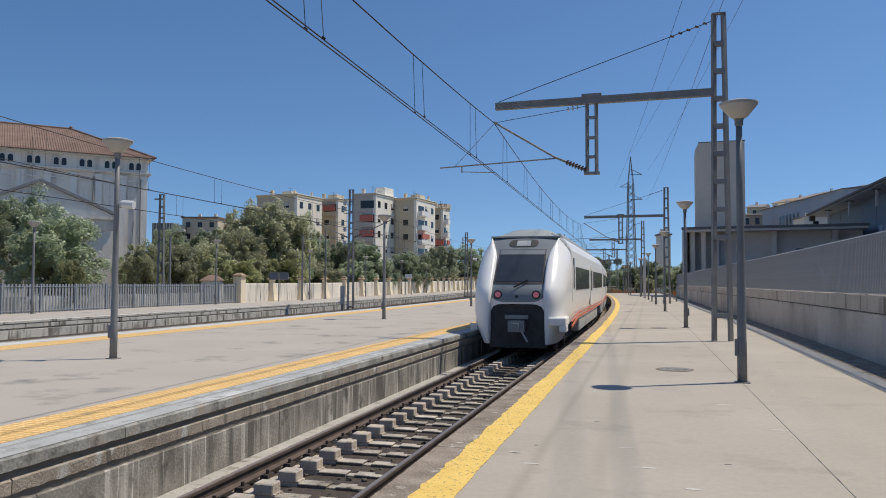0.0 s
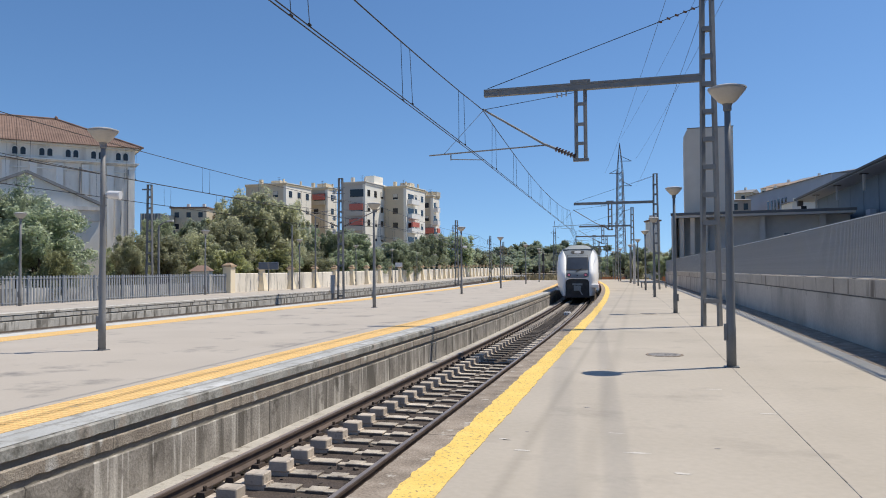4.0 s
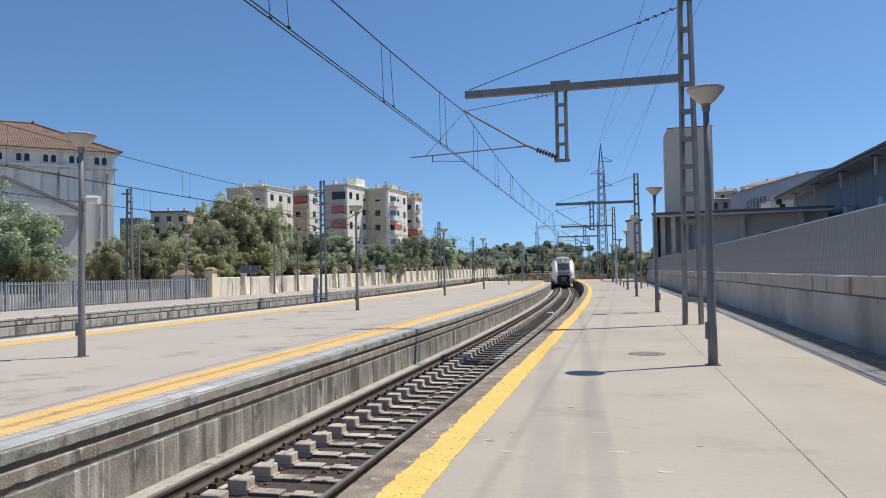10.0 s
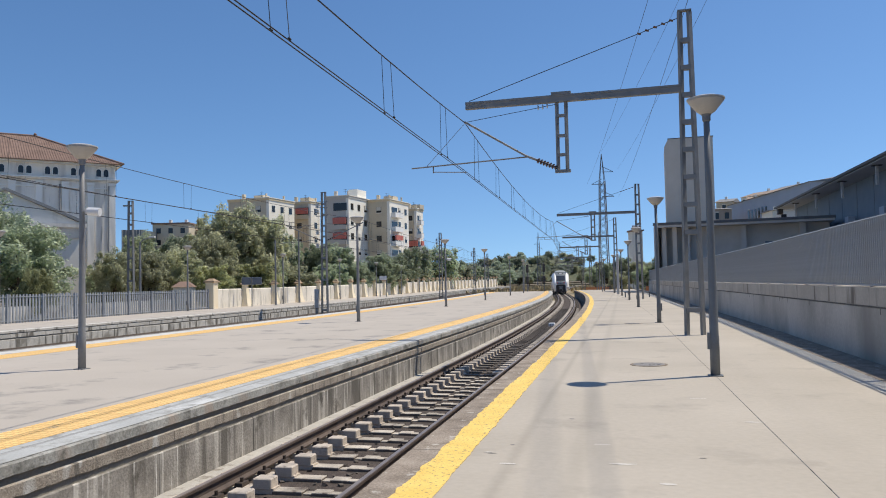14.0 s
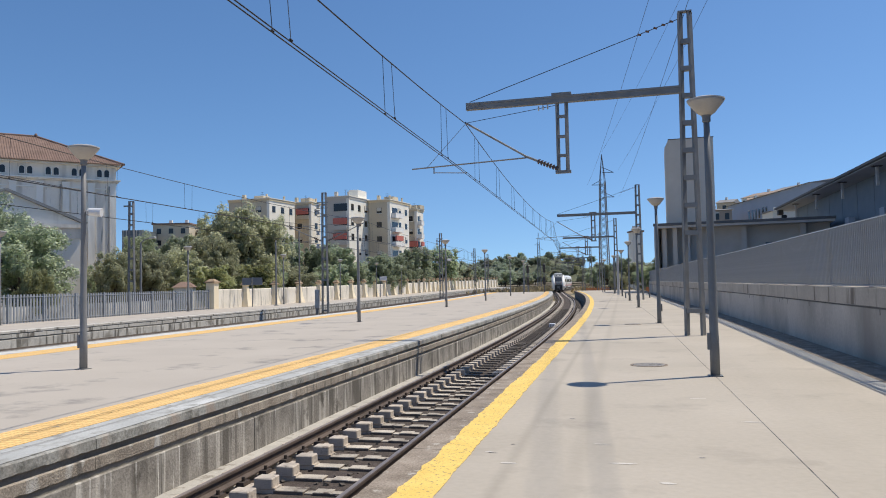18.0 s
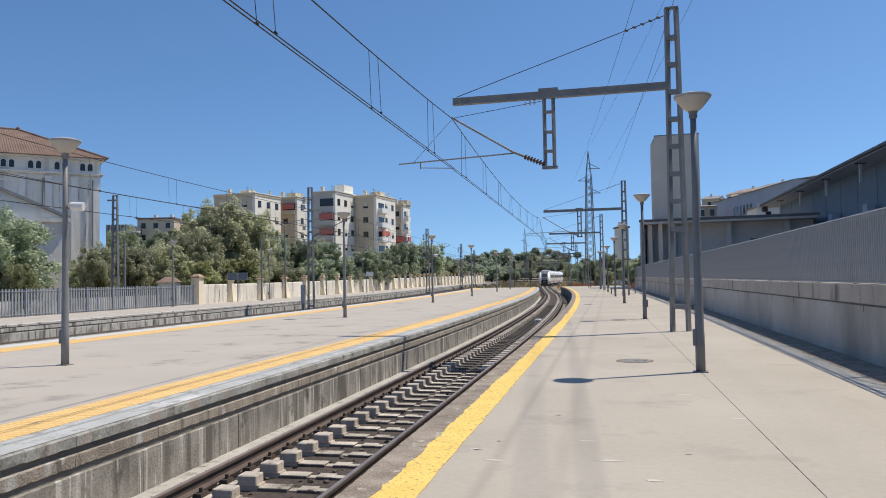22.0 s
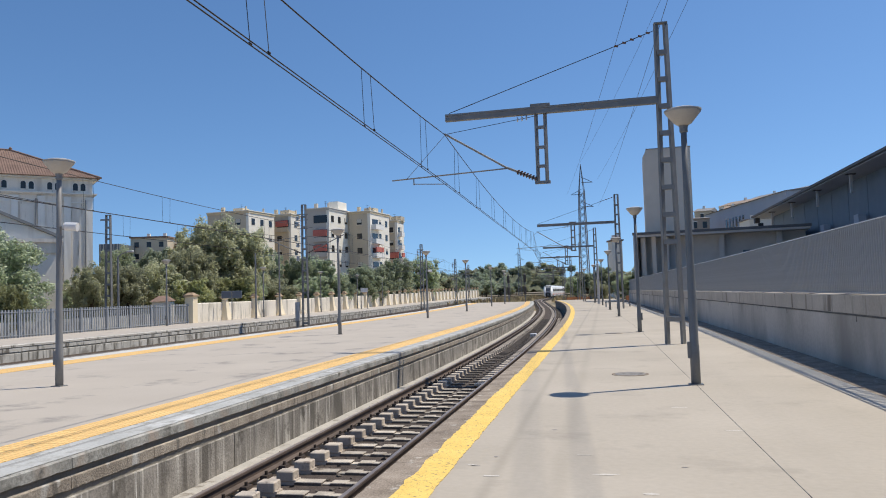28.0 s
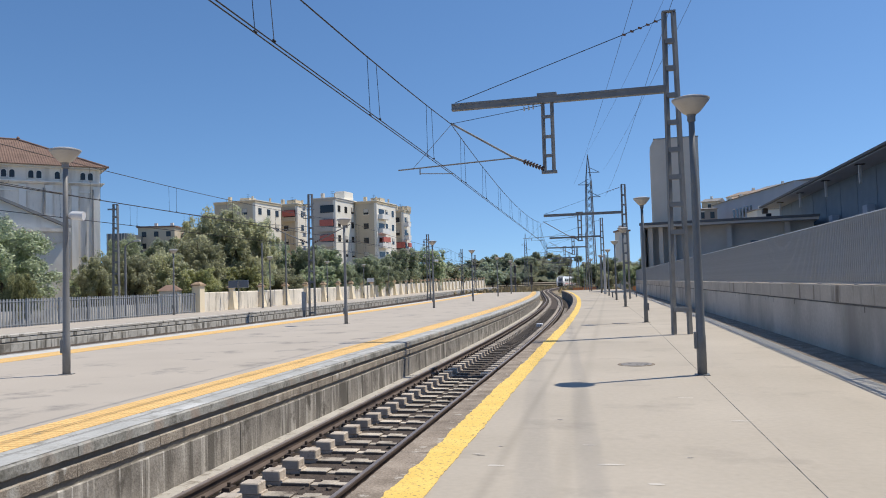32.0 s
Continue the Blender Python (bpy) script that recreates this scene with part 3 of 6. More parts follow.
def wall_line(y):
    return mid(y) + 8.14 if y < 45 else mid(45) + 8.14 - 0.03 * (y - 45)


def platform_one():
    ys = steps(-25, 124, 2.0)
    bm = bmesh.new()
    a = [[bm.verts.new((mid(y) + 2.17, y, z)) for z in (-1.1, 0.0)] + [bm.verts.new((wall_line(y) - 1.0, y, z)) for z in (0.0, -1.1)] for y in ys]
    for p, q in zip(a, a[1:]):
        for i in range(3):
            bm.faces.new((p[i], p[i + 1], q[i + 1], q[i]))
    bm.faces.new(a[-1][::-1])
    bmesh.ops.recalc_face_normals(bm, faces=bm.faces[:])
    return structure("platform_1", bm, M["platform"], "pale smooth concrete platform with saw-cut joints", "platform")


p1 = platform_one()
# strip beyond the drain, up to the wall; its darker brown holds the wall's shadow
part("wall_side_strip", swept([(-0.67, -1.1), (-0.67, 0.0), (0.12, 0.0), (0.12, -1.1)], steps(-25, 124, 2), wall_line), M["coping_brown"], p1)
part("drain_channel", swept([(-1.0, -1.1), (-1.0, -0.12), (-0.67, -0.12), (-0.67, -1.1)], steps(-25, 124, 2), wall_line), M["recess_dark"], p1)
part("front_wall", swept([(E1 + 0.12, -1.1), (E1 + 0.12, -0.16), (2.10, -0.16), (2.10, -1.1)], steps(-25, 124, 2)), M["dirty_wall"], p1)


def ragged_line():
    """Painted line with worn edges."""
    rng = random.Random(8)
    bm = bmesh.new()
    ys = steps(-24, -6.5, 1.0) + steps(-6, 45, 0.05) + steps(45.5, 122, 1.5)
    rows = []
    drift = [0.0, 0.0]
    for y in ys:
        j = 0.006 if y < 45 else 0.0
        drift = [0.93 * drift[0] + rng.gauss(0, j), 0.85 * drift[1] + rng.gauss(0, 0.6 * j)]
        rows.append([bm.verts.new((mid(y) + d, y, 0.006)) for d in (2.165 + drift[0] + rng.gauss(0, 0.6 * j), 2.26, 2.37, 2.462 + drift[1] + rng.gauss(0, 0.5 * j))])
    for a, b in zip(rows, rows[1:]):
        for k in range(3):
            bm.faces.new((a[k], a[k + 1], b[k + 1], b[k]))
    part("yellow_line", bm, M["yellow"], p1, "worn yellow painted safety line")


ragged_line()
part("joint", swept([(5.30, 0.0005), (5.30, 0.0035), (5.3065, 0.0035), (5.3065, 0.0005)], steps(-25, 90, 2), lambda y: mid(y) - 0.005 * y), M["lid"], p1)

# second platform, an island
ys = steps(-25, 119, 2)
p2 = structure("platform_2", swept([(-2.14, -1.1), (-2.14, 0.0), (-11.55, 0.0), (-11.55, -1.1)], ys), M["platform_old"], "worn grey concrete island platform", "platform")
part("far_coping", swept([(-11.551, -0.14), (-11.551, 0.003), (-12.05, 0.003), (-12.05, -0.14)], ys), M["coping"], p2)
part("far_wall", swept([(-11.552, -1.1), (-11.552, -0.145), (-11.9, -0.145), (-11.9, -1.1)], ys), M["dirty_wall"], p2)
part("far_white_line", swept([(-11.14, 0.004), (-11.14, 0.008), (-11.76, 0.008), (-11.76, 0.004)], ys), M["edge_white"], p2, "white painted platform edge")
part("far_yellow_line", swept([(-10.2, 0.001), (-10.2, 0.008), (-11.1, 0.008), (-11.1, 0.001)], ys), M["yellow_tile"], p2, "ochre tactile warning strip")
part("white_line", swept([(-1.65, 0.004), (-1.65, 0.009), (-1.925, 0.009), (-1.925, 0.004)], ys), M["white_line"], p2, "faded bluish white edge band")
part("groove_line", swept([(-1.935, 0.004), (-1.935, 0.0065), (-1.985, 0.0065), (-1.985, 0.004)], ys), M["groove_line"], p2, "blue-grey line beside the edge band")
part("white_line", swept([(-1.99, 0.004), (-1.99, 0.009), (-2.125, 0.009), (-2.125, 0.004)], ys), M["white_line"], p2, "faded bluish white edge line")

# third platform
p3 = structure("platform_3", swept([(-20.5, -1.1), (-20.5, 0.0), (-25.9, 0.0), (-25.9, -1.1)], steps(-10, 260, 3)), M["platform_old"], "pale concrete side platform along the station fence", "platform")
# ---- retaining wall and fence on the station side
WALL_Y = steps(-25, 97, 2)
rw = structure("wall_east", swept([(0.0, -0.3), (0.0, 0.955), (0.012, 0.958), (0.012, 0.99), (0.0, 0.993), (0.0, 1.32), (0.3, 1.34), (0.3, -0.3)], WALL_Y, wall_line), M["retaining"], "grey cast concrete retaining wall with a stained joint", "wall")


def picket_fence(name, line, y0, y1, z0, z1, pitch, width, material, label, post_every):
    """Upright flat bars with two rails; bars of the nearest stretch are parts, the rest is joined."""
    t = thing(name, Matrix(), label, "fence")
    for z in (z0 + 0.12, z1 - 0.12):
        part("fence_rail", swept([(0.0, z - 0.02), (0.0, z + 0.02), (0.03, z + 0.02), (0.03, z - 0.02)], steps(y0, y1, 2), line), material, t)
    n = int((y1 - y0) / pitch)
    bar = None
    rest = bmesh.new()
    for i in range(n):
        y = y0 + (i + 0.5) * pitch
        x = line(y)
        if 8 < y < 8 + 300 * pitch:
            if bar is None:
                bar = part("bar", box_bm(-0.038, -width / 2, z0, -0.003, width / 2, z1), material, t)
                bar.location = (x, y, 0)
            else:
                again(bar, t, pose(x, y, 0))
        else:
            box(rest, x - 0.038, y - width / 2, z0, x - 0.003, y + width / 2, z1)
    tagged(part("bar", rest, material, t), kind="stuff")
    post = None
    for i in range(0, n, post_every):
        y = y0 + (i + 0.5) * pitch
        if post is None:
            post = part("post", box_bm(-0.035, -0.035, z0 - 0.15, 0.035, 0.035, z1 + 0.02), material, t)
            post.location = (line(y) + 0.03, y, 0)
        else:
            again(post, t, pose(line(y) + 0.03, y, 0))
    return t


picket_fence("picket_fence", lambda y: wall_line(y) + 0.12, -20, 97, 1.37, 2.56, 0.115, 0.018, M["fence_r"], "blue-grey steel bar fence on top of the retaining wall", 22)
part("stained_joint", swept([(-0.006, 0.962), (-0.006, 0.985), (0.02, 0.985), (0.02, 0.962)], WALL_Y, wall_line), M["joint_stain"], rw)
part("upper_band", swept([(-0.005, 0.998), (-0.005, 1.315), (0.01, 1.315), (0.01, 0.998)], WALL_Y, wall_line), M["wall_band"], rw, "brownish upper band of the wall with rust drips")
rng = random.Random(17)
for _ in range(16):
    y = rng.uniform(9, 46)
    drop, wide = rng.uniform(0.03, 0.13), rng.uniform(0.010, 0.022)
    x = wall_line(y)
    part("rust_drip", box_bm(x - 0.0035, y - wide, 0.957 - drop, x + 0.002, y + wide, 0.957, taper=0.0), M["joint_stain"], rw)
# white cap added to draw the bright highlight along the fence top
part("top_rail", swept([(0.095, 2.562), (0.095, 2.582), (0.12, 2.582), (0.12, 2.562)], WALL_Y, wall_line), M["sign_white"], rw, "light top rail of the fence")
part("base_rail", swept([(0.07, 1.342), (0.07, 1.37), (0.14, 1.37), (0.14, 1.342)], WALL_Y, wall_line), M["grate"], rw, "bright metal strip below the fence")


def p3_fence(y):
    return mid(y) - 25.4


picket_fence("picket_fence", p3_fence, -10, 50.8, 0.0, 1.42, 0.22, 0.10, M["fence_l"], "light grey steel picket fence at the platform's back", 11)


# ---- cream wall with pillars
def pillar_wall():
    def grow(y):
        """The wall gets taller along the line."""
        return 1.0 + 0.0035 * max(0.0, y - 60)
    bm = bmesh.new()
    prof = [(0.0, -0.4), (0.0, 1.38), (0.05, 1.45), (0.25, 1.45), (0.3, 1.38), (0.3, -0.4)]
    rings = [[bm.verts.new((p3_fence(y) - 0.4 + d, y, z * grow(y) if z > 0 else z)) for d, z in prof] for y in steps(51.4, 262, 3)]
    for a, b in zip(rings, rings[1:]):
        for i in range(6):
            bm.faces.new((a[i], b[i], b[(i + 1) % 6], a[(i + 1) % 6]))
    bm.faces.new(rings[0])
    bm.faces.new(rings[-1][::-1])
    bmesh.ops.recalc_face_normals(bm, faces=bm.faces[:])
    root = structure("wall_west", bm, M["cream"], "cream rendered boundary wall with flared pillars and damp streaks", "wall")
    first = None
    y = 56.7
    while y < 262:
        place = pose(p3_fence(y) + 0.02, y, 0, 0, 0, 45) @ Matrix.Diagonal((1, 1, grow(y), 1))
        if first is None:
            bm = bmesh.new()
            lathe(bm, [(0.66, -0.3), (0.64, 0.12), (0.47, 0.55), (0.35, 1.05), (0.27, 1.5), (0.26, 1.68), (0.33, 1.74)], 4)
            pil = part("pillar", bm, M["cream_pillar"], root)
            bm = bmesh.new()
            lathe(bm, [(0.38, 1.74), (0.46, 1.78), (0.46, 1.84), (0.30, 1.90), (0.26, 2.02), (0.10, 2.08)], 4)
            cap = part("cap", bm, M["cap_stone"], pil)
            pil.matrix_basis = place
            first = (pil, cap)
        else:
            again(first[1], again(first[0], root, place))
        y += 5.85
    # stout gate pier where the fence ends
    bm = bmesh.new()
    box(bm, -0.33, -0.33, -0.3, 0.33, 0.33, 1.95)
    pier = part("gate_pier", bm, M["cream_pillar"], root)
    pier.location = (p3_fence(51.2), 51.2, 0)
    bm = bmesh.new()
    box(bm, -0.43, -0.43, 1.95, 0.43, 0.43, 2.05)
    box(bm, -0.38, -0.38, 2.05, 0.38, 0.38, 2.24, taper=0.24)
    part("pier_cap", bm, M["cap_stone"], pier)
    return root


pillar_wall()


# ---- lamps
def lamp(material, label, box_on=True):
    t = thing("platform_lamp", Matrix(), label, "lamp", "lamps along the platforms")
    bm = bmesh.new()
    lathe(bm, [(0.075, 0.0), (0.075, 0.62), (0.07, 0.64), (0.052, 3.0), (0.047, 4.10)], 14)
    part("pole", bm, material, t, smooth=True)
    bm = bmesh.new()
    lathe(bm, [(0.048, 4.05), (0.065, 4.07), (0.065, 4.14), (0.085, 4.18)], 14)
    part("collar", bm, material, t)
    bm = bmesh.new()
    lathe(bm, [(0.08, 4.17), (0.14, 4.21), (0.28, 4.38), (0.285, 4.40), (0.27, 4.41)], 28)
    part("shade", bm, M["shade"], t, "tapered opal shade", smooth=True)
    bm = bmesh.new()
    lathe(bm, [(0.295, 4.405), (0.295, 4.425), (0.2, 4.455), (0.06, 4.47)], 28)
    part("cap", bm, M["cap"], t)
    part("fuse_box", box_bm(-0.105, -0.05, 0.42, -0.06, 0.05, 0.68), material, t)
    part("base_plate", box_bm(-0.11, -0.11, 0.0, 0.11, 0.11, 0.015), material, t)
    return t


lamp_r = lamp(M["lamp_post"], "dark grey platform lamp with an upturned conical shade")
lamp_r.matrix_basis = pose(1.22, 12.87, 0)
for x, y in ((0.85, 28.2), (0.24, 44.3), (-0.32, 59.2), (-1.09, 75.5), (-2.2, 91.5), (-3.9, 108.0), (-5.6, 124.0)):
    copy_thing(lamp_r, pose(x, y, 0, 0, 0, 7 * y))
lamp_l = lamp(M["lamp_post_old"], "weathered pale grey platform lamp with a conical shade")
lamp_l.matrix_basis = pose(-10.61, 13.05, 0)


def speaker(t):
    """A white horn loudspeaker on a short bracket."""
    bm = bmesh.new()
    tube(bm, (0.04, 0, 3.12), (0.10, 0, 3.12), 0.02, n=6)
    s = part("speaker_bracket", bm, M["lamp_post_old"], t)
    bm = bmesh.new()
    tube(bm, (0.09, 0, 3.12), (0.14, 0, 3.12), 0.04, 0.075, 12)
    tube(bm, (0.14, 0, 3.12), (0.37, 0.06, 3.10), 0.078, 0.088, 16)
    part("loudspeaker", bm, M["sign_white"], s, "white horn loudspeaker")


for i, (x, y) in enumerate(((-11.31, 30.65), (-12.06, 49.34), (-12.5, 65.5), (-13.5, 85.8), (-14.2, 101.5), (-16.5, 119.0), (-18.0, 135.0))):
    t = copy_thing(lamp_l, pose(x, y, 0))
    if i == 1:
        speaker(t)
for y in (30.0, 46.6, 63.0, 79.5, 96.0, 113.0, 130.0):
    copy_thing(lamp_l, pose(mid(y) - 24.7, y, 0))
speaker(lamp_l)


# ---- overhead line
def mast(h, label):
    """Two channels tied by plates; origin at the foot, arm towards -x."""
    t = thing("line_mast", Matrix(), label, "mast", "masts of the overhead line")
    lower, upper = 0.21, 0.125
    for s in (-1, 1):
        bm = bmesh.new()
        beam(bm, (s * lower, 0, 0), (s * upper, 0, h), 0.14, 0.075)
        part("channel", bm, M["mast"], t)
    levels = [0.68] + [h - 0.82 - 0.76 * i for i in range(int((h - 2.2) / 0.76))]
    for z in levels:
        k = lower + (upper - lower) * z / h
        part("tie_plate", box_bm(-k, -0.078, z - 0.065, k, 0.078, z + 0.065), M["mast"], t)
    part("top_plate", box_bm(-upper - 0.06, -0.08, h, upper + 0.06, 0.08, h + 0.04), M["mast"], t)
    return t


def cantilever(t, reach=6.25):
    """Beam, drop post, bracket and stay of a mast at z = 0."""
    bm = bmesh.new()
    for dz in (-0.075, 0.075):
        beam(bm, (-0.15, 0, 6.80 + dz), (-reach, 0, 6.76 + dz), 0.17, 0.055)
    beam(bm, (-0.15, -0.06, 6.80), (-reach, -0.06, 6.76), 0.02, 0.16)
    part("arm", bm, M["mast"], t, "long grey channel-section arm")
    bm = bmesh.new()
    tube(bm, (-0.12, 0, 8.8), (-reach + 0.1, 0, 6.9), 0.012, n=5)
    part("stay", bm, M["wire"], t)
    for i in range(5):
        c = Vector((-0.35 - 0.22 * i, 0, 8.73 - 0.0725 * i))
        bm = bmesh.new()
        tube(bm, c - Vector((0.05, 0, -0.016)), c + Vector((0.05, 0, -0.016)), 0.034, 0.028, n=8)
        part("stay_insulator", bm, M["insulator"], t)
    bm = bmesh.new()
    for s in (-0.13, 0.13):
        beam(bm, (-3.45 + s, 0, 6.95), (-3.45 + s, 0, 4.70), 0.09, 0.06)
    for z in (6.28, 5.70, 5.15):
        box(bm, -3.45 - 0.13, -0.05, z - 0.04, -3.45 + 0.13, 0.05, z + 0.04)
    box(bm, -3.45 - 0.22, -0.07, 4.64, -3.45 + 0.22, 0.07, 4.72)
    box(bm, -3.45 - 0.28, -0.1, 6.88, -3.45 + 0.28, 0.1, 6.96)
    part("drop_post", bm, M["mast"], t)
    bm = bmesh.new()
    for a, b, r in (((-3.6, 0, 4.78), (-4.5, 0, 5.18), 0.035), ((-4.5, 0, 5.18), (-6.3, 0, 6.3), 0.03)):
        tube(bm, a, b, r, n=8)
    part("bracket_tube", bm, M["mast"], t)
    for i in range(7):
        bm = bmesh.new()
        c = Vector((-3.65, 0, 4.80)).lerp(Vector((-4.15, 0, 5.02)), i / 6)
        e = Vector((-0.9, 0, 0.4)).normalized() * 0.024
        tube(bm, c - e, c + e, 0.085, 0.06, n=12)
        part("insulator_disc", bm, M["insulator"], t, "brown insulator disc")
    bm = bmesh.new()
    tube(bm, (-4.45, 0, 5.15), (-7.95, 0, 5.00), 0.022, n=6)
    tube(bm, (-7.28, 0, 5.02), (-7.28, 0, 4.83), 0.02, n=6)
    tube(bm, (-7.28, 0, 4.86), (-6.25, 0, 4.80), 0.014, n=6)
    tube(bm, (-6.3, 0, 6.25), (-7.5, 0, 5.02), 0.008, n=5)
    part("steady_arm", bm, M["mast"], t)
    bm = bmesh.new()
    tube(bm, (-6.3, 0, 6.28), (-3.6, 0, 6.62), 0.009, n=5)
    part("tie_wire", bm, M["wire"], t)
    for i in range(3):
        bm = bmesh.new()
        c = Vector((-3.85 - 0.13 * i, 0, 6.59 - 0.016 * i))
        tube(bm, c - Vector((0.02, 0, 0)), c + Vector((0.02, 0, 0)), 0.075, 0.05, n=10)
        part("glass_disc", bm, M["glass_ins"], t, "pale glass insulator disc")


mast_a = mast(8.95, "grey lattice overhead line mast with a long arm over the track")
cantilever(mast_a)
mast_a.matrix_basis = pose(1.60, 22.0, 0)
MAST_Y = (22.0, 61.5, 94.0, 122.0, 150.0, 185.0, 225.0)
for y in MAST_Y[1:]:
    copy_thing(mast_a, pose(mid(y) + 6.05, y, 0 if y < 130 else -0.8, 0, 0, math.degrees(math.atan(-head(y)))))


def cord(bm, pts, r, n=5):
    """One bent wire through the points."""
    rings = []
    for k, p in enumerate(pts):
        q, o = Vector(pts[min(k + 1, len(pts) - 1)]), Vector(pts[max(k - 1, 0)])
        z = (q - o).normalized()
        x = z.cross(Vector((0, 0, 1))).normalized() if abs(z.z) < 0.99 else Vector((1, 0, 0))
        y = z.cross(x)
        rings.append([bm.verts.new(Vector(p) + r * (math.cos(2 * math.pi * i / n) * x + math.sin(2 * math.pi * i / n) * y)) for i in range(n)])
    for a, b in zip(rings, rings[1:]):
        for i in range(n):
            bm.faces.new((a[i], a[(i + 1) % n], b[(i + 1) % n], b[i]))


def overhead(d, spans, z_contact, z_mess, sag, label, swing=0.0):
    """Messenger, twin contact wires and droppers; swing: how far the first span starts to the side."""
    t = thing("overhead_wire", Matrix(), label, "overhead wire")
    for a, b in spans:
        side = swing if (a, b) == spans[0] else 0.0

        def at(k):
            return mid(a) * (1 - k) + mid(b) * k + d + side * 0.55 * (1 - k), a + (b - a) * k, z_mess - sag * 4 * k * (1 - k)

        def low(k):
            return mid(a) * (1 - k) + mid(b) * k + d + side * (1 - k)
        bm = bmesh.new()
        cord(bm, [at(i / 14) for i in range(15)], 0.013)
        part("messenger_wire", bm, M["wire"], t)
        for e in (-0.035, 0.035):
            bm = bmesh.new()
            cord(bm, [(low(0) + e, a, z_contact), (low(1) + e, b, z_contact)], 0.010)
            part("contact_wire", bm, M["wire"], t)
        m = max(4, round((b - a) / 5.0))
        for i in range(m):
            k = (i + 0.5) / m - 0.45 / (b - a)
            x, y, z = at(k)
            for off, e in ((-0.2, -0.035), (0.2, 0.035)):
                bm = bmesh.new()
                cord(bm, [(low(k) + e, y + off, z_contact), (x, y + off * 1.4, z)], 0.006, 4)
                part("dropper", bm, M["wire"], t)
                bm = bmesh.new()
                tube(bm, (low(k) + e, y + off - 0.03, z_contact + 0.02), (low(k) + e, y + off + 0.03, z_contact + 0.02), 0.018, n=6)
                part("dropper_clip", bm, M["wire"], t)
    return t


overhead(-0.55, list(zip((-18.0,) + MAST_Y, MAST_Y)), 4.80, 6.28, 0.55, "twin contact wires hung from a messenger wire by droppers", 0.52)

# masts and wires of the two further tracks
mast_b = mast(8.95, "grey lattice overhead line mast between the far tracks")
for s in (-1, 1):
    for name, a, b, r in (("bracket", (s * 0.2, 0, 5.55), (s * 2.9, 0, 6.75), 0.035), ("bracket_tie", (s * 0.2, 0, 6.75), (s * 2.3, 0, 6.55), 0.02), ("steady_arm", (s * 0.2, 0, 5.65), (s * 3.3, 0, 5.45), 0.02)):
        bm = bmesh.new()
        tube(bm, a, b, r, n=6)
        part(name, bm, M["mast"], mast_b)
    for i in range(4):
        bm = bmesh.new()
        c = Vector((s * 0.35, 0, 5.62)).lerp(Vector((s * 0.75, 0, 5.80)), i / 3)
        tube(bm, c - Vector((0.03, 0, 0)), c + Vector((0.03, 0, 0)), 0.06, n=10)
        part("insulator_disc", bm, M["insulator"], mast_b)
for z in (8.3, 7.9, 7.3):
    bm = bmesh.new()
    beam(bm, (-0.55, 0, z), (0.3, 0, z), 0.05, 0.05)
    part("top_bracket", bm, M["mast"], mast_b)
for z in (8.02, 7.62, 6.15, 5.2):
    bm = bmesh.new()
    lathe(bm, [(0.05, z - 0.16), (0.17, z - 0.12), (0.06, z - 0.06), (0.17, z), (0.06, z + 0.06), (0.17, z + 0.12), (0.05, z + 0.16)], 12, (-0.48, 0))
    part("disc_insulator", bm, M["glass_ins"], mast_b, "pale glass disc insulators")
mast_b.matrix_basis = pose(mid(50.25) - 16.05, 50.25, -0.85, 0, 0, 2)
for y in (16.0, 97.0, 143.0, 175.0):
    copy_thing(mast_b, pose(mid(y) - 16.05, y, -0.85, 0, 0, 2 + 100 * -head(y) * 0.5))
mast_c = mast(8.0, "slender grey line mast behind the platform fence")
bm = bmesh.new()
beam(bm, (-0.5, 0, 7.7), (0.1, 0, 7.7), 0.08, 0.1)
part("top_arm", bm, M["mast"], mast_c)
mast_c.matrix_basis = pose(-32.8, 45.0, -0.5, 0, 0, 20)
for x, y, h in ((-31.3, 43.9, 4.6), (-30.4, 66.5, 6.8), (-28.9, 58.6, 5.4)):
    t = thing("slender_pole", pose(x, y, 0), "slender pale grey pole on the far platform", "pole", "slender poles")
    bm = bmesh.new()
    lathe(bm, [(0.085, 0), (0.06, h), (0.02, h + 0.05)], 10)
    part("shaft", bm, M["lamp_post_old"], t)
    part("foot", box_bm(-0.14, -0.14, 0, 0.14, 0.14, 0.03), M["lamp_post_old"], t)
    if h < 5:
        bm = bmesh.new()
        tube(bm, (0, 0, h), (0.25, 0.05, h + 0.22), 0.04, n=8)
        tube(bm, (0.25, 0.05, h + 0.22), (0.75, 0.1, h + 0.34), 0.04, 0.03, n=8)
        part("arm", bm, M["lamp_post_old"], t)
        part("lamp_head", box_bm(0.6, 0.0, h + 0.27, 1.05, 0.2, h + 0.4, bevel=0.03), M["cap"], t)
cabinet = thing("line_cabinet", pose(mid(50.25) - 16.05 - 0.5, 50.0, -0.85), "grey steel switch cabinet beside the line mast", "cabinet")
part("housing", box_bm(-0.13, -0.14, 0.85, 0.13, 0.14, 2.15, bevel=0.02), M["cap"], cabinet)
part("plinth", box_bm(-0.08, -0.08, 0.0, 0.08, 0.08, 1.0), M["mast"], cabinet)
for d in (-13.2, -18.3):
    overhead(d, list(zip((-20.0, 16.0, 50.25, 97.0, 143.0), (16.0, 50.25, 97.0, 143.0, 175.0))), 4.80, 6.06, 0.28, "contact wire and messenger wire over a far track")


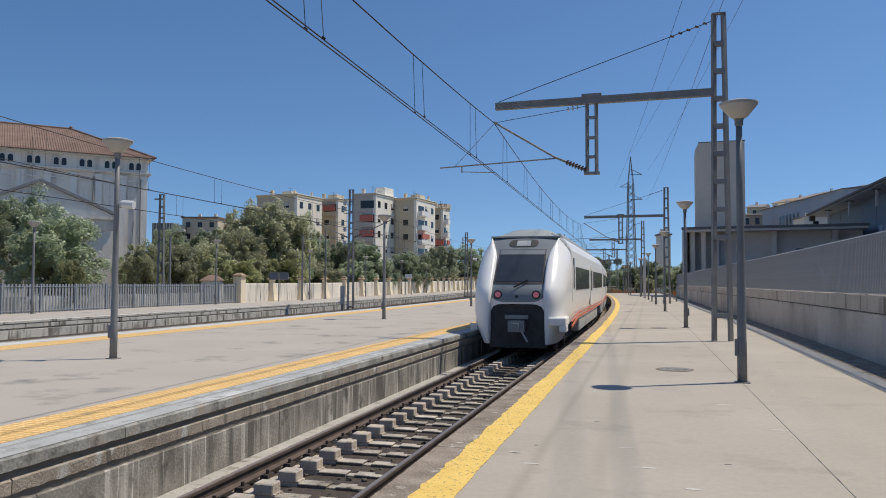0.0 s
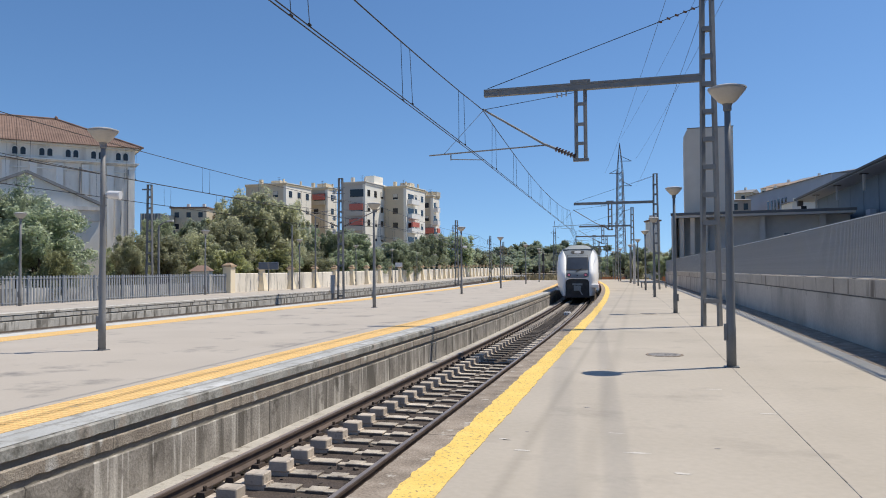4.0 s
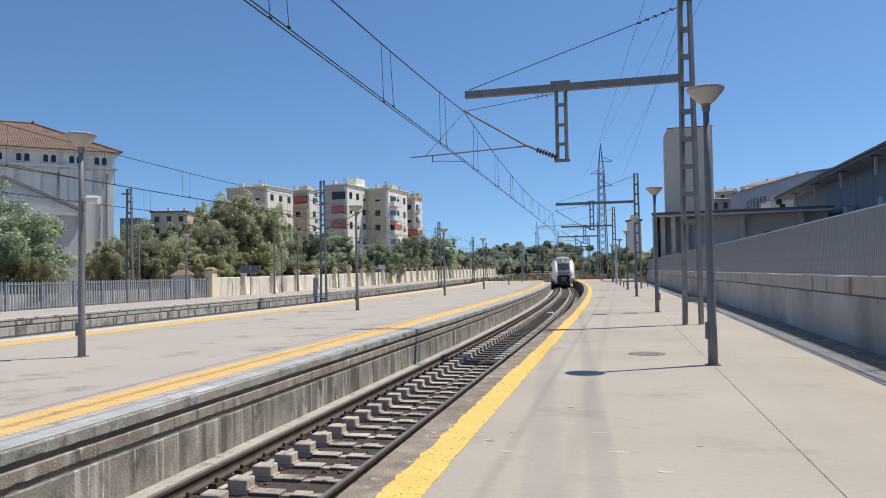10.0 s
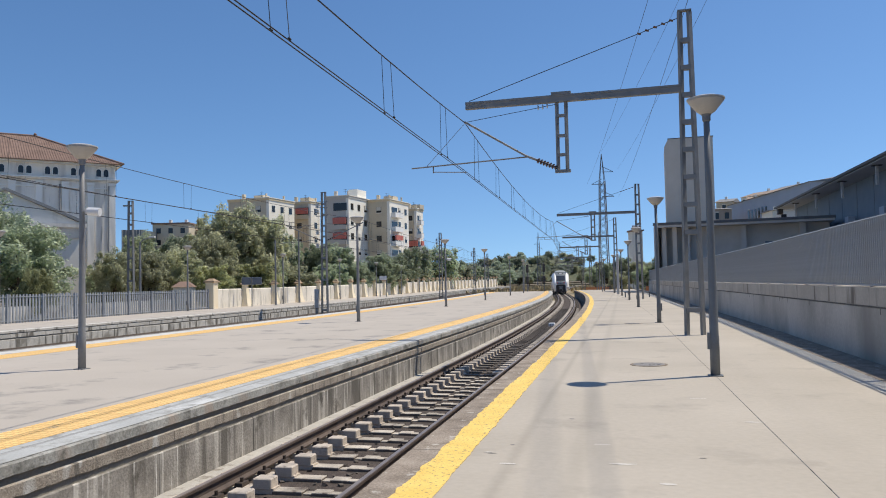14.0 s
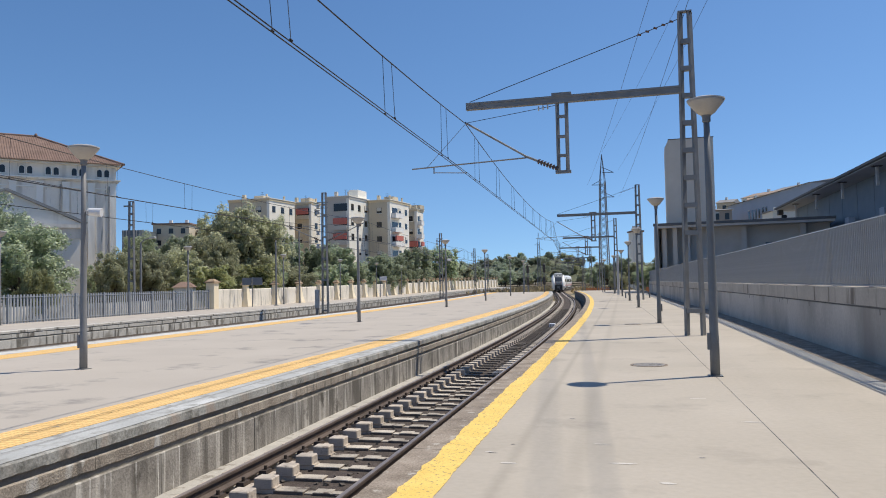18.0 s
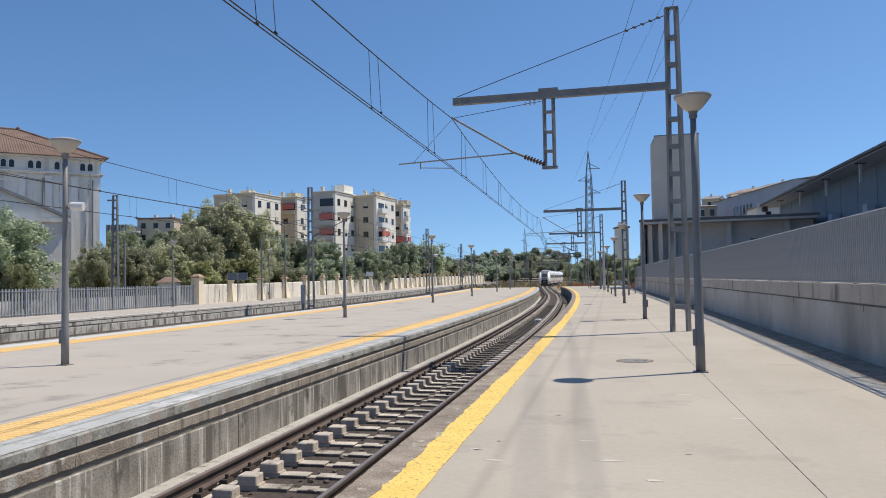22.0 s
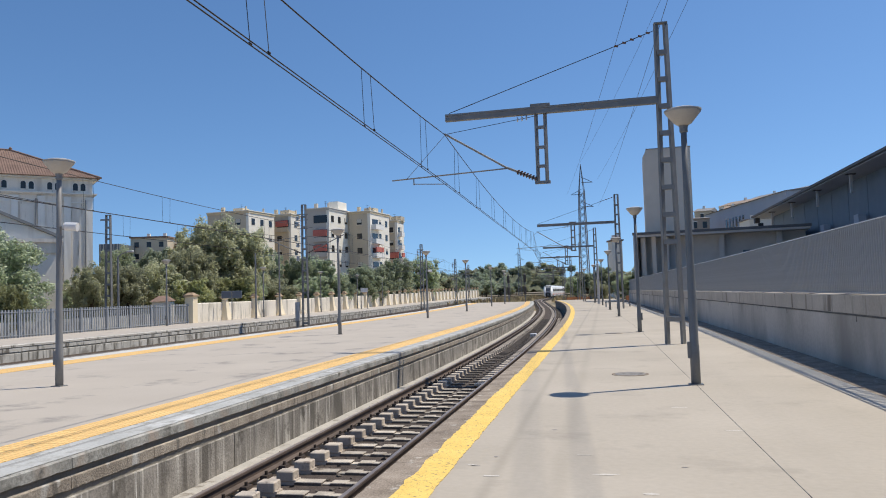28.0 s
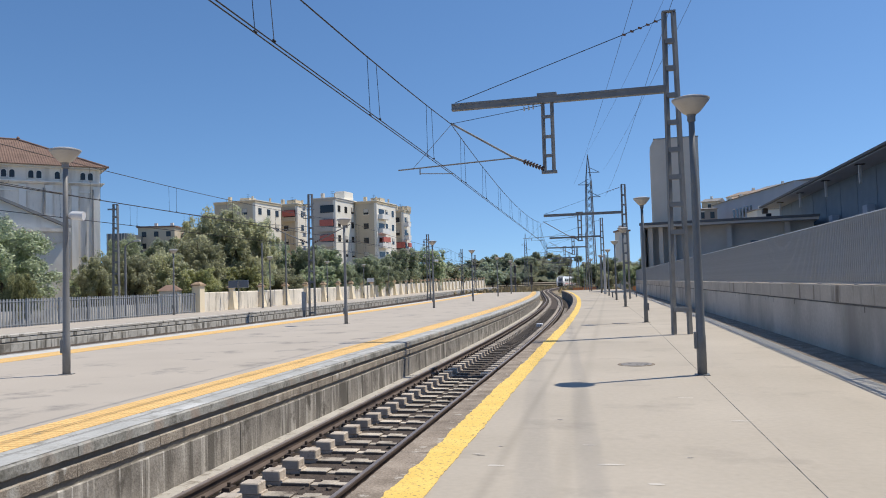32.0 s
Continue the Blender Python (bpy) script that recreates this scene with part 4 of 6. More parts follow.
# ---- station tower, station hall and canopy
def station():
    t = thing("station_tower", pose(*site(29.15, 100.0, 0), 0, 0, SIGHT - 15.5), "tall beige clad station tower with one cut corner", "tower")
    bm = bmesh.new()
    out = [(0.0, -1.1), (6.05, -1.1), (6.05, 19.8), (0.5, 19.8), (0.0, 18.8)]
    a = [bm.verts.new((x, 0, z)) for x, z in out]
    b = [bm.verts.new((x, 6.0, z)) for x, z in out]
    bm.faces.new(a)
    bm.faces.new(b[::-1])
    for k in range(5):
        bm.faces.new((a[(k + 1) % 5], a[k], b[k], b[(k + 1) % 5]))
    part("shaft", bm, M["tower"], t)
    for k in range(9):
        x = 0.35 + 0.66 * k
        part("cladding_rib", box_bm(x, -0.05, 7.0, x + 0.05, -0.002, 19.7 if k else 19.2), M["tower"], t)
    part("coping", box_bm(0.45, -0.06, 19.8, 6.11, 6.06, 19.9), M["dark_roof"], t)
    bm = bmesh.new()
    tube(bm, (4.2, 3, 19.8), (4.2, 3, 23.6), 0.05, n=6)
    part("aerial", bm, M["galv"], t)
    s = thing("station_hall", pose(*site(24.6, 90.0, 0), 0, 0, SIGHT - 21), "low grey-brown station hall with a deep flat roof", "building")
    part("roof", box_bm(0, 0, 7.8, 19.3, 16, 8.1), M["dark_roof"], s)
    part("soffit", box_bm(0.1, 0.1, 7.55, 19.2, 15.9, 7.799), M["station_wall"], s)
    part("end_wall", box_bm(0.05, 0.2, -1.1, 0.5, 15.8, 7.55), M["station_wall"], s)
    part("wall", box_bm(0.6, 2.6, -1.1, 18.9, 15, 7.55), M["station_wall"], s)
    for x in (0.9, 2.1):
        part("column", box_bm(x, 0.9, -1.1, x + 0.5, 1.6, 7.55), M["tower"], s)
    for k in range(3):
        part("column", box_bm(3.4 + 6.2 * k, 1.6, -1.1, 4.0 + 6.2 * k, 2.2, 7.55), M["station_wall"], s)
    for x in (5.9, 12.2, 13.6, 17.4):
        part("doorway", box_bm(x, 2.54, -1.05, x + 0.8, 2.598, 5.6), M["wall_dark"], s)
    part("notice_frame", box_bm(14.9, 2.5, 3.4, 17.0, 2.598, 6.2, bevel=0.04), M["cap"], s, "pale notice frame")
    c = thing("station_canopy", Matrix(), "dark blue-grey flat canopy roof along the forecourt", "canopy")
    part("roof", box_bm(20.9, -26.0, 11.50, 46.0, 122.5, 11.75), M["roof_metal"], c)
    part("fascia", box_bm(20.7, -26.2, 11.56, 20.896, 122.7, 11.79), M["dark_roof"], c)
    part("soffit", box_bm(20.94, -25.8, 11.43, 45.8, 122.3, 11.496), M["blue_grey"], c)
    part("back_wall", box_bm(23.4, -25.8, -1.1, 23.9, 120.4, 11.41), M["wall_navy"], c)
    part("end_wall", box_bm(23.91, 120.0, -1.1, 45.0, 120.4, 11.41), M["wall_navy"], c)
    for k in range(20):
        part("panel_joint", box_bm(23.37, 119.4 - 5.97 * k, -1.0, 23.398, 119.46 - 5.97 * k, 11.40), M["wall_dark"], c)
    for k in range(12):
        y = 112.2 - 11.93 * k
        p = part("hanger", box_bm(21.58, y - 0.13, 9.65, 21.81, y + 0.13, 11.34), M["cap"], c, "pale steel hanger")
        part("bracket", box_bm(21.3, y - 0.26, 11.342, 22.1, y + 0.26, 11.428), M["iron"], p)
    for k in range(12):
        y = 112.8 - 11.93 * k
        part("column", box_bm(22.3, y, -1.1 if y > 95 else 1.15, 22.95, y + 1.4, 7.75), M["blue_grey"], c)
    part("floodlight", box_bm(21.0, 121.0, 10.68, 21.7, 122.2, 11.428, bevel=0.07), M["iron"], c)
    return t


station()
# raised forecourt behind the retaining wall
structure("forecourt", swept([(0.31, -1.1), (0.31, 1.18), (30, 1.18), (30, -1.1)], steps(-25, 97, 3), wall_line), M["asphalt"], "paved forecourt behind the retaining wall", "pavement")


# ---- buildings beyond
def arched(bm, x, z, w, h, y0, y1):
    """A round-headed window body."""
    pts = [(x - w / 2, z), (x + w / 2, z)] + [(x + w / 2 * math.cos(a), z + h - w / 2 + w / 2 * math.sin(a)) for a in [math.pi * i / 8 for i in range(9)]]
    a = [bm.verts.new((px, y0, pz)) for px, pz in pts]
    b = [bm.verts.new((px, y1, pz)) for px, pz in pts]
    bm.faces.new(a)
    bm.faces.new(b[::-1])
    for i in range(len(pts)):
        j = (i + 1) % len(pts)
        bm.faces.new((a[j], a[i], b[i], b[j]))


def old_building():
    # front runs to the left from the corner; local x to the left is negative
    t = thing("old_building", pose(*site(-30.1, 70.0, 0), 0, 0, SIGHT + 32.0), "large grey stucco building with pilasters and a tiled hip roof", "building")
    part("wall", box_bm(-34, 0, -1.1, 0, 16, 12.85), M["stone"], t)
    part("cornice", box_bm(-34.3, -0.34, 11.52, 0.34, 16.3, 11.62), M["stone_light"], t)
    part("cornice", box_bm(-34.2, -0.22, 11.40, 0.22, 16.2, 11.517), M["stone"], t)
    part("eave_moulding", box_bm(-34.4, -0.35, 12.82, 0.35, 16.3, 12.98), M["stone_light"], t)
    pil = None
    for i in range(14):
        x = -0.33 - 2.07 * i if i else -0.30
        if pil is None:
            pil = part("pilaster", box_bm(-0.27, -0.16, -1.1, 0.27, -0.003, 11.0), M["stone_light"], t)
            pil.location = (x, 0, 0)
            cap = part("capital", box_bm(-0.31, -0.21, 11.0, 0.31, -0.003, 11.25), M["stone_light"], pil)
        else:
            again(cap, again(pil, t, pose(x + 0.3, 0, 0)))
    for i in range(14):
        x = -1.15 - 2.07 * i
        part("panel_head", box_bm(x - 0.68, -0.10, 10.72, x + 0.68, -0.003, 10.82), M["stone_light"], t)
        part("wall_panel", box_bm(x - 0.55, -0.06, 3.0, x + 0.55, -0.003, 10.5), M["stone"], t)
    for x in (-0.62, -4.62):
        bm = bmesh.new()
        tube(bm, (x, -0.26, -1), (x, -0.26, 11.0), 0.065, n=8)
        part("downpipe", bm, M["stone_dark"], t)
    for i in range(13):
        for e in (0.31, -0.31):
            bm = bmesh.new()
            arched(bm, -1.12 - 2.07 * i + e, 11.80, 0.52, 0.78, -0.07, 0.0)
            surround = part("window_surround", bm, M["stone_light"], t)
            bm = bmesh.new()
            arched(bm, -1.12 - 2.07 * i + e, 11.86, 0.40, 0.66, -0.085, -0.072)
            part("window", bm, M["dark_window"], surround)
    bm = bmesh.new()
    v = [bm.verts.new(p) for p in ((0.6, -0.7, 12.99), (0.6, 16.7, 12.99), (-34.7, 16.7, 12.99), (-34.7, -0.7, 12.99), (-6.0, 8, 16.55), (-27, 8, 16.55))]
    for f in ((0, 1, 4), (1, 2, 5, 4), (2, 3, 5), (3, 0, 4, 5), (3, 2, 1, 0)):
        bm.faces.new([v[i] for i in f])
    roof = part("roof", bm, M["tile"], t, "brown clay tile hip roof")
    # rows of cover tiles running down the front slope, and the ridge tiles
    bm = bmesh.new()
    for k in range(130):
        x = 0.4 - 0.2 * k
        w = min(1.0, (0.6 - x) / 6.6)
        tube(bm, Vector((x, -0.74, 13.0)), Vector((x, -0.7 + 8.7 * w, 13.0 + 3.56 * w)), 0.042, n=5)
    tagged(part("cover_tile", bm, M["tile"], roof), kind="stuff")
    bm = bmesh.new()
    tube(bm, (0.6, -0.7, 13.03), (-6.0, 8, 16.6), 0.11, n=7)
    tube(bm, (-6.0, 8, 16.6), (-27, 8, 16.6), 0.11, n=7)
    part("ridge_tile", bm, M["tile"], roof)
    bm = bmesh.new()
    lathe(bm, [(0.10, 16.6), (0.16, 16.75), (0.05, 16.9)], 8, (-6.0, 8))
    part("finial", bm, M["tile"], roof)
    # gabled wing before it
    w = thing("gabled_wing", pose(*site(-27.7, 58.0, 0), 0, 0, SIGHT + 31.0), "white gabled wing with a classical pediment", "building")
    part("wall", box_bm(-9.8, 0, -1.1, 0, 9, 5.5), M["stone_light"], w)
    bm = bmesh.new()
    prism = [(-10.1, 6.6), (0.3, 6.6), (-4.9, 8.95)]
    a = [bm.verts.new((x, 0.05, z)) for x, z in prism]
    b = [bm.verts.new((x, 9, z)) for x, z in prism]
    bm.faces.new(a)
    bm.faces.new(b[::-1])
    for i in range(3):
        j = (i + 1) % 3
        bm.faces.new((a[j], a[i], b[i], b[j]))
    part("pediment", bm, M["stone_light"], w)
    part("frieze", box_bm(-9.95, -0.12, 5.5, 0.15, 9, 6.3), M["stone"], w)
    part("entablature", box_bm(-10.3, -0.3, 6.303, 0.5, 9, 6.6), M["stone"], w)
    # raking cornices in a dark stone colour that carries their shadow
    for s in (-1, 1):
        bm = bmesh.new()
        beam(bm, (-4.9 + s * 5.4, 4.3, 6.66), (-4.9, 4.3, 9.06), 9.0, 0.2)
        part("raking_cornice", bm, M["stone_dark"], w)
    return t


old_building()


def flats(right, ahead, width, depth, top, front, side, label, storeys=6, awnings=(), turn=0.0, side_balconies=False, lift=False):
    t = thing("apartment_block", pose(*site(right, ahead, 0), 0, 0, SIGHT + turn), label, "apartment building", "flats beyond the trees")
    part("wall", box_bm(0, 0, -1.1, width, depth, top), front, t)
    # side paler than the front: sunlight on it is put into the colour
    part("side_wall", box_bm(width - 0.05, 0.02, -1.0, width + 0.06, depth - 0.02, top + 0.02), side, t)
    part("parapet", box_bm(-0.12, -0.12, top, width + 0.18, depth + 0.12, top + 0.42), M["flat_trim"] if front != M["flat_grey"] else front, t)
    part("cornice", box_bm(-0.22, -0.22, top + 0.42, width + 0.28, depth + 0.22, top + 0.55), M["flat_white"], t)
    if not lift:
        part("stair_head", box_bm(width * 0.4, depth * 0.35, top + 0.55, width * 0.4 + 2.2, depth * 0.35 + 2.4, top + 1.5), front, t)
    part("chimney", box_bm(width * 0.2, depth * 0.2, top + 0.55, width * 0.2 + 0.6, depth * 0.2 + 0.6, top + 1.7), front, t)
    bm = bmesh.new()
    tube(bm, (width * 0.7, depth * 0.2, top), (width * 0.7, depth * 0.2, top + 2.0), 0.03, n=5)
    for z in (1.5, 1.9):
        tube(bm, (width * 0.7 - 0.35, depth * 0.2, top + z), (width * 0.7 + 0.35, depth * 0.2, top + z), 0.02, n=4)
    part("aerial", bm, M["wire"], t)
    if lift:
        part("lift_house", box_bm(width - 2.2, depth * 0.5, top + 0.553, width - 0.2, depth * 0.95, top + 2.2), side, t)
    for cx, cy in ((0.82, 0.15), (0.9, 0.7)):
        part("flue", box_bm(width * cx, depth * cy, top + 0.5, width * cx + 0.3, depth * cy + 0.3, top + 1.5), front, t)
    part("corner_strip", box_bm(width - 0.5, -0.06, -1, width + 0.09, 0.55, top), side, t)
    h = 2.95
    pane_f = pane_s = None
    for s in range(storeys if side_balconies else 0):
        z = top - 1.0 - h * s - 1.25
        b = part("balcony", box_bm(width, depth * 0.06, z - 1.0, width + 1.1, depth * 0.46, z - 0.02), M["balcony"], t)
        part("handrail", box_bm(width + 1.02, depth * 0.05, z + 0.02, width + 1.12, depth * 0.47, z + 0.09), M["cap"], b)
        part("balcony_door", box_bm(width + 0.06, depth * 0.10, z - 1.0, width + 0.13, depth * 0.38, z + 1.15), M["dark_window"], b)
        if s == 2:
            part("awning", box_bm(width + 0.85, depth * 0.08, z + 0.25, width + 1.15, depth * 0.44, z + 1.25), M["awning"], b)
    rnd = random.Random(int(width * 100))
    lower = None
    for s in range(storeys):
        z = top - 1.0 - h * s - 1.25
        nx = max(1, int(width / 3.4))
        for i in range(nx):
            x = (i + 0.5) * width / nx
            if (i, s) in awnings or (i, -1) in awnings:
                x = width * 0.66 if nx == 1 else x
                b = part("balcony", box_bm(x - 1.5, -0.5, z - 1.0, x + 1.5, 0, z - 0.1), front, t)
                part("glazing", box_bm(x - 1.42, -0.1, z - 0.1, x + 1.42, -0.003, z + 1.45), M["dark_window"], b)
                part("awning", box_bm(x - 1.45, -0.62, z + 0.1, x + 1.45, -0.45, z + 1.35), M["awning"], b)
                continue
            if s == 0 and lift:
                part("glazing", box_bm(width * 0.36, -0.08, z - 0.2, width * 0.94, -0.003, z + 1.3), M["dark_window"], t)
                continue
            if lift:
                x = width * 0.25
            w = None
            if pane_f is None:
                w = pane_f = part("window", box_bm(-0.55, -0.04, 0, 0.55, 0.05, 1.15), M["dark_window"], t)
                pane_f.location = (x, 0, z)
                part("sill", box_bm(-0.68, -0.12, -0.1, 0.68, 0.0, -0.005), M["balcony"], pane_f)
            else:
                w = again(pane_f, t, pose(x, 0, z))
            if rnd.random() < 0.4:
                part("blind", box_bm(-0.5, -0.07, rnd.uniform(0.3, 0.7), 0.5, -0.042, 1.13), M["blind"], w)
        ny = max(1, int(depth / 3.0))
        for i in range(ny):
            y = (i + 0.5) * depth / ny
            if side_balconies and y < depth * 0.5:
                continue
            if pane_s is None:
                w = pane_s = part("window", box_bm(-0.05, -0.55, 0, 0.1, 0.55, 1.25), M["dark_window"], t)
                pane_s.location = (width + 0.02, y, z)
            else:
                w = again(pane_s, t, pose(width + 0.02, y, z))
            if rnd.random() < 0.5:
                part("blind", box_bm(0.102, -0.5, rnd.uniform(0.3, 0.8), 0.13, 0.5, 1.23), M["blind"], w)
    return t


TURN = -20.0
flats(-43.2, 153.2, 9.4, 9.5, 18.6, M["flat_cream"], M["flat_white"], "cream apartment block with a sunlit window side", turn=TURN)
flats(-33.4, 163.9, 5.5, 4.0, 19.0, M["flat_cream"], M["flat_white"], "cream apartment block with a red awning", awnings=((0, 0),), turn=TURN)
flats(-23.5, 151.7, 5.1, 9.0, 18.7, M["flat_grey"], M["flat_white"], "grey apartment block with red balconies, side coloured as sunlit", awnings=((0, 1), (0, 2)), turn=TURN, lift=True)
flats(-15.5, 157.6, 4.7, 10.0, 18.5, M["flat_cream"], M["flat_white"], "cream apartment block with balconies, side coloured as sunlit", turn=TURN, side_balconies=True)
flats(-9.0, 173.0, 3.0, 4.0, 18.0, M["flat_cream"], M["flat_white"], "narrow cream apartment block with red awnings", awnings=((0, 2),), turn=TURN, side_balconies=True)


# ---- trees
def tree_meshes(seed, leaves, leaf_size, low):
    """Trunk, limbs and a lumpy crown of leaves; one unit high and one unit in half width."""
    rng = random.Random(seed)
    bm = bmesh.new()
    fork = Vector((0, 0, low + 0.08))
    tube(bm, (0, 0, -0.05), fork, 0.07, 0.045, 8)
    hubs = []
    mean, reach = (low + 1.0) / 2, (1.0 - low) / 2
    for i in range(210):
        d = Vector((rng.gauss(0, 1), rng.gauss(0, 1), rng.gauss(0.15, 1))).normalized()
        r = rng.uniform(0.25, 0.99) * (0.86 + 0.35 * noise.noise(d * 1.6 + Vector((seed, 0, 0))))
        c = Vector((d.x * r, d.y * r, mean + reach * d.z * r))
        size = rng.uniform(0.06, 0.17)
        hubs.append((c, size))
        if i < 14:
            knee = fork.lerp(c, 0.5) + Vector((0, 0, 0.03))
            tube(bm, fork, knee, 0.030, 0.020, 5)
            tube(bm, knee, c, 0.020, 0.006, 5)
    trunk = bpy.data.meshes.new("trunk")
    bm.to_mesh(trunk)
    bm.free()
    trunk.materials.append(M["bark"])
    squash = 0.42
    verts, faces = [], []
    for i in range(leaves):
        c, r = hubs[rng.randrange(len(hubs))]
        d = Vector((rng.gauss(0, 1), rng.gauss(0, 1), rng.gauss(0.2, 1))).normalized()
        q = d * r * (rng.random() ** 0.30 + (0.5 * rng.random() if rng.random() < 0.36 else 0.0))
        p = c + Vector((q.x, q.y, q.z * squash))
        n = (d + Vector((rng.gauss(0, 0.55), rng.gauss(0, 0.55), 0.45 + rng.gauss(0, 0.5)))).normalized()
        u = Matrix.Rotation(rng.random() * 6.3, 3, n) @ n.orthogonal().normalized()
        w = n.cross(u)
        s = leaf_size * rng.uniform(0.55, 1.4)
        k = len(verts)
        for e in (-u * s, w * s * 0.5, u * s, -w * s * 0.5 + n * s * 0.25):
            verts.append((p.x + e.x, p.y + e.y, p.z + e.z * squash))
        faces += [(k, k + 1, k + 2), (k, k + 2, k + 3)]
    crown = bpy.data.meshes.new("crown")
    crown.from_pydata(verts, [], faces)
    return trunk, crown


KINDS = [tree_meshes(11 + i, 30000, size, low) for i, (size, low) in enumerate(((0.032, 0.16), (0.034, 0.10), (0.032, 0.22), (0.036, 0.06), (0.030, 0.30)))]


def tree(kind, place, height, half, material, label, turn=0.0):
    t = thing("tree", Matrix.Translation(place) @ pose(0, 0, 0, 0, 0, turn), label, "tree", "trees behind the station wall")
    t.scale = (half, half, height)
    trunk, crown = KINDS[kind]
    o = new("trunk", trunk)
    o.parent = t
    c = new("crown", crown)
    c.parent = t
    if not crown.materials:
        crown.materials.append(material)
    c.material_slots[0].link = "OBJECT"
    c.material_slots[0].material = material
    return t


rng = random.Random(21)
SAY = {"leaf_hazed": "far tree with haze in its pale green leaves", "leaf_dark": "leafy dark green tree beyond the boundary wall", "leaf_olive": "dense olive green tree beyond the boundary wall", "leaf_light": "low light green tree beyond the boundary wall"}


def plant(rows, say=None):
    """Trees at places to the right and ahead, with height, half width, kind and leaves."""
    for right, ahead, h, half, k, leaves in rows:
        tree(k, site(right, ahead, -0.9), h, half, M[leaves], say or SAY[leaves], rng.random() * 360)


# the park behind the fence
plant((
    (-25.5, 46.0, 6.9, 3.5, 1, "leaf_dark"),
    (-31.7, 48.0, 8.7, 3.4, 4, "leaf_dark"),
    (-29.3, 50.0, 8.7, 3.3, 2, "leaf_dark"),
    (-23.0, 43.0, 4.1, 1.2, 0, "leaf_light"),
    (-25.3, 58.0, 5.7, 2.0, 1, "leaf_olive"),
    (-24.3, 62.0, 6.2, 2.4, 0, "leaf_olive"),
    (-22.6, 66.0, 6.2, 2.7, 1, "leaf_olive"),
    (-28.4, 64.0, 5.2, 2.4, 3, "leaf_dark"),
    (-32.5, 82.0, 8.8, 2.8, 1, "leaf_dark"),
    (-28.9, 84.0, 9.2, 3.2, 0, "leaf_dark"),
    (-24.8, 80.0, 9.0, 2.8, 2, "leaf_dark"),
    (-20.5, 76.0, 11.0, 4.2, 1, "leaf_olive"),
    (-23.0, 78.0, 10.7, 3.5, 2, "leaf_olive"),
    (-18.0, 78.0, 10.6, 3.0, 0, "leaf_olive"),
    (-21.6, 72.0, 8.1, 2.9, 0, "leaf_olive")))
# the park behind the boundary wall
plant((
    (-19.3, 64.0, 4.7, 2.2, 3, "leaf_light"),
    (-17.1, 70.0, 5.0, 2.8, 3, "leaf_light"),
    (-19.4, 95.0, 8.9, 2.8, 2, "leaf_dark"),
    (-16.0, 97.0, 8.5, 3.1, 0, "leaf_dark"),
    (-13.4, 99.0, 7.9, 3.6, 1, "leaf_dark"),
    (-16.6, 86.0, 5.3, 2.9, 3, "leaf_olive"),
    (-14.0, 93.0, 5.6, 3.0, 3, "leaf_dark"),
    (-11.9, 101.0, 5.6, 3.2, 0, "leaf_dark"),
    (-9.9, 113.0, 7.2, 3.6, 1, "leaf_dark"),
    (-8.0, 122.0, 7.9, 3.9, 0, "leaf_dark"),
    (-5.8, 148.0, 10.5, 4.8, 0, "leaf_dark"),
    (-0.8, 186.9, 11.7, 6.0, 1, "leaf_dark"),
    (-9.6, 121.0, 5.0, 3.6, 3, "leaf_olive"),
    (-6.3, 150.0, 5.6, 4.5, 3, "leaf_olive"),
    (4.3, 228.7, 9.9, 5.4, 0, "leaf_dark"),
    (0.4, 213.6, 6.4, 5.6, 3, "leaf_olive"),
    (-19.2, 84.0, 6.2, 2.3, 1, "leaf_dark")))
# the far end of the wall and beyond
plant((
    (5.6, 226.0, 8.0, 5.0, 3, "leaf_olive"),
    (4.2, 244.0, 9.9, 5.3, 0, "leaf_dark"),
    (8.6, 264.0, 9.4, 5.5, 1, "leaf_dark"),
    (13.0, 288.0, 8.4, 5.3, 3, "leaf_dark"),
    (15.7, 280.0, 7.4, 6.0, 1, "leaf_hazed"),
    (23.5, 300.0, 8.0, 6.3, 0, "leaf_hazed"),
    (31.9, 330.0, 7.3, 6.0, 3, "leaf_hazed")))
# past the platform's end on the station side
plant((
    (32.2, 150.0, 6.3, 3.1, 0, "leaf_dark"),
    (35.0, 150.0, 7.2, 3.1, 1, "leaf_dark"),
    (36.5, 145.0, 6.4, 3.0, 0, "leaf_olive"),
    (37.3, 190.0, 5.8, 3.4, 1, "leaf_dark"),
    (29.4, 130.0, 4.3, 2.2, 3, "leaf_olive"),
    (36.8, 140.0, 5.2, 2.9, 1, "leaf_dark"),
    (39.9, 140.0, 7.5, 3.0, 1, "leaf_olive"),
    (45.5, 150.0, 7.5, 3.2, 0, "leaf_dark")), "olive green tree past the platform's end")


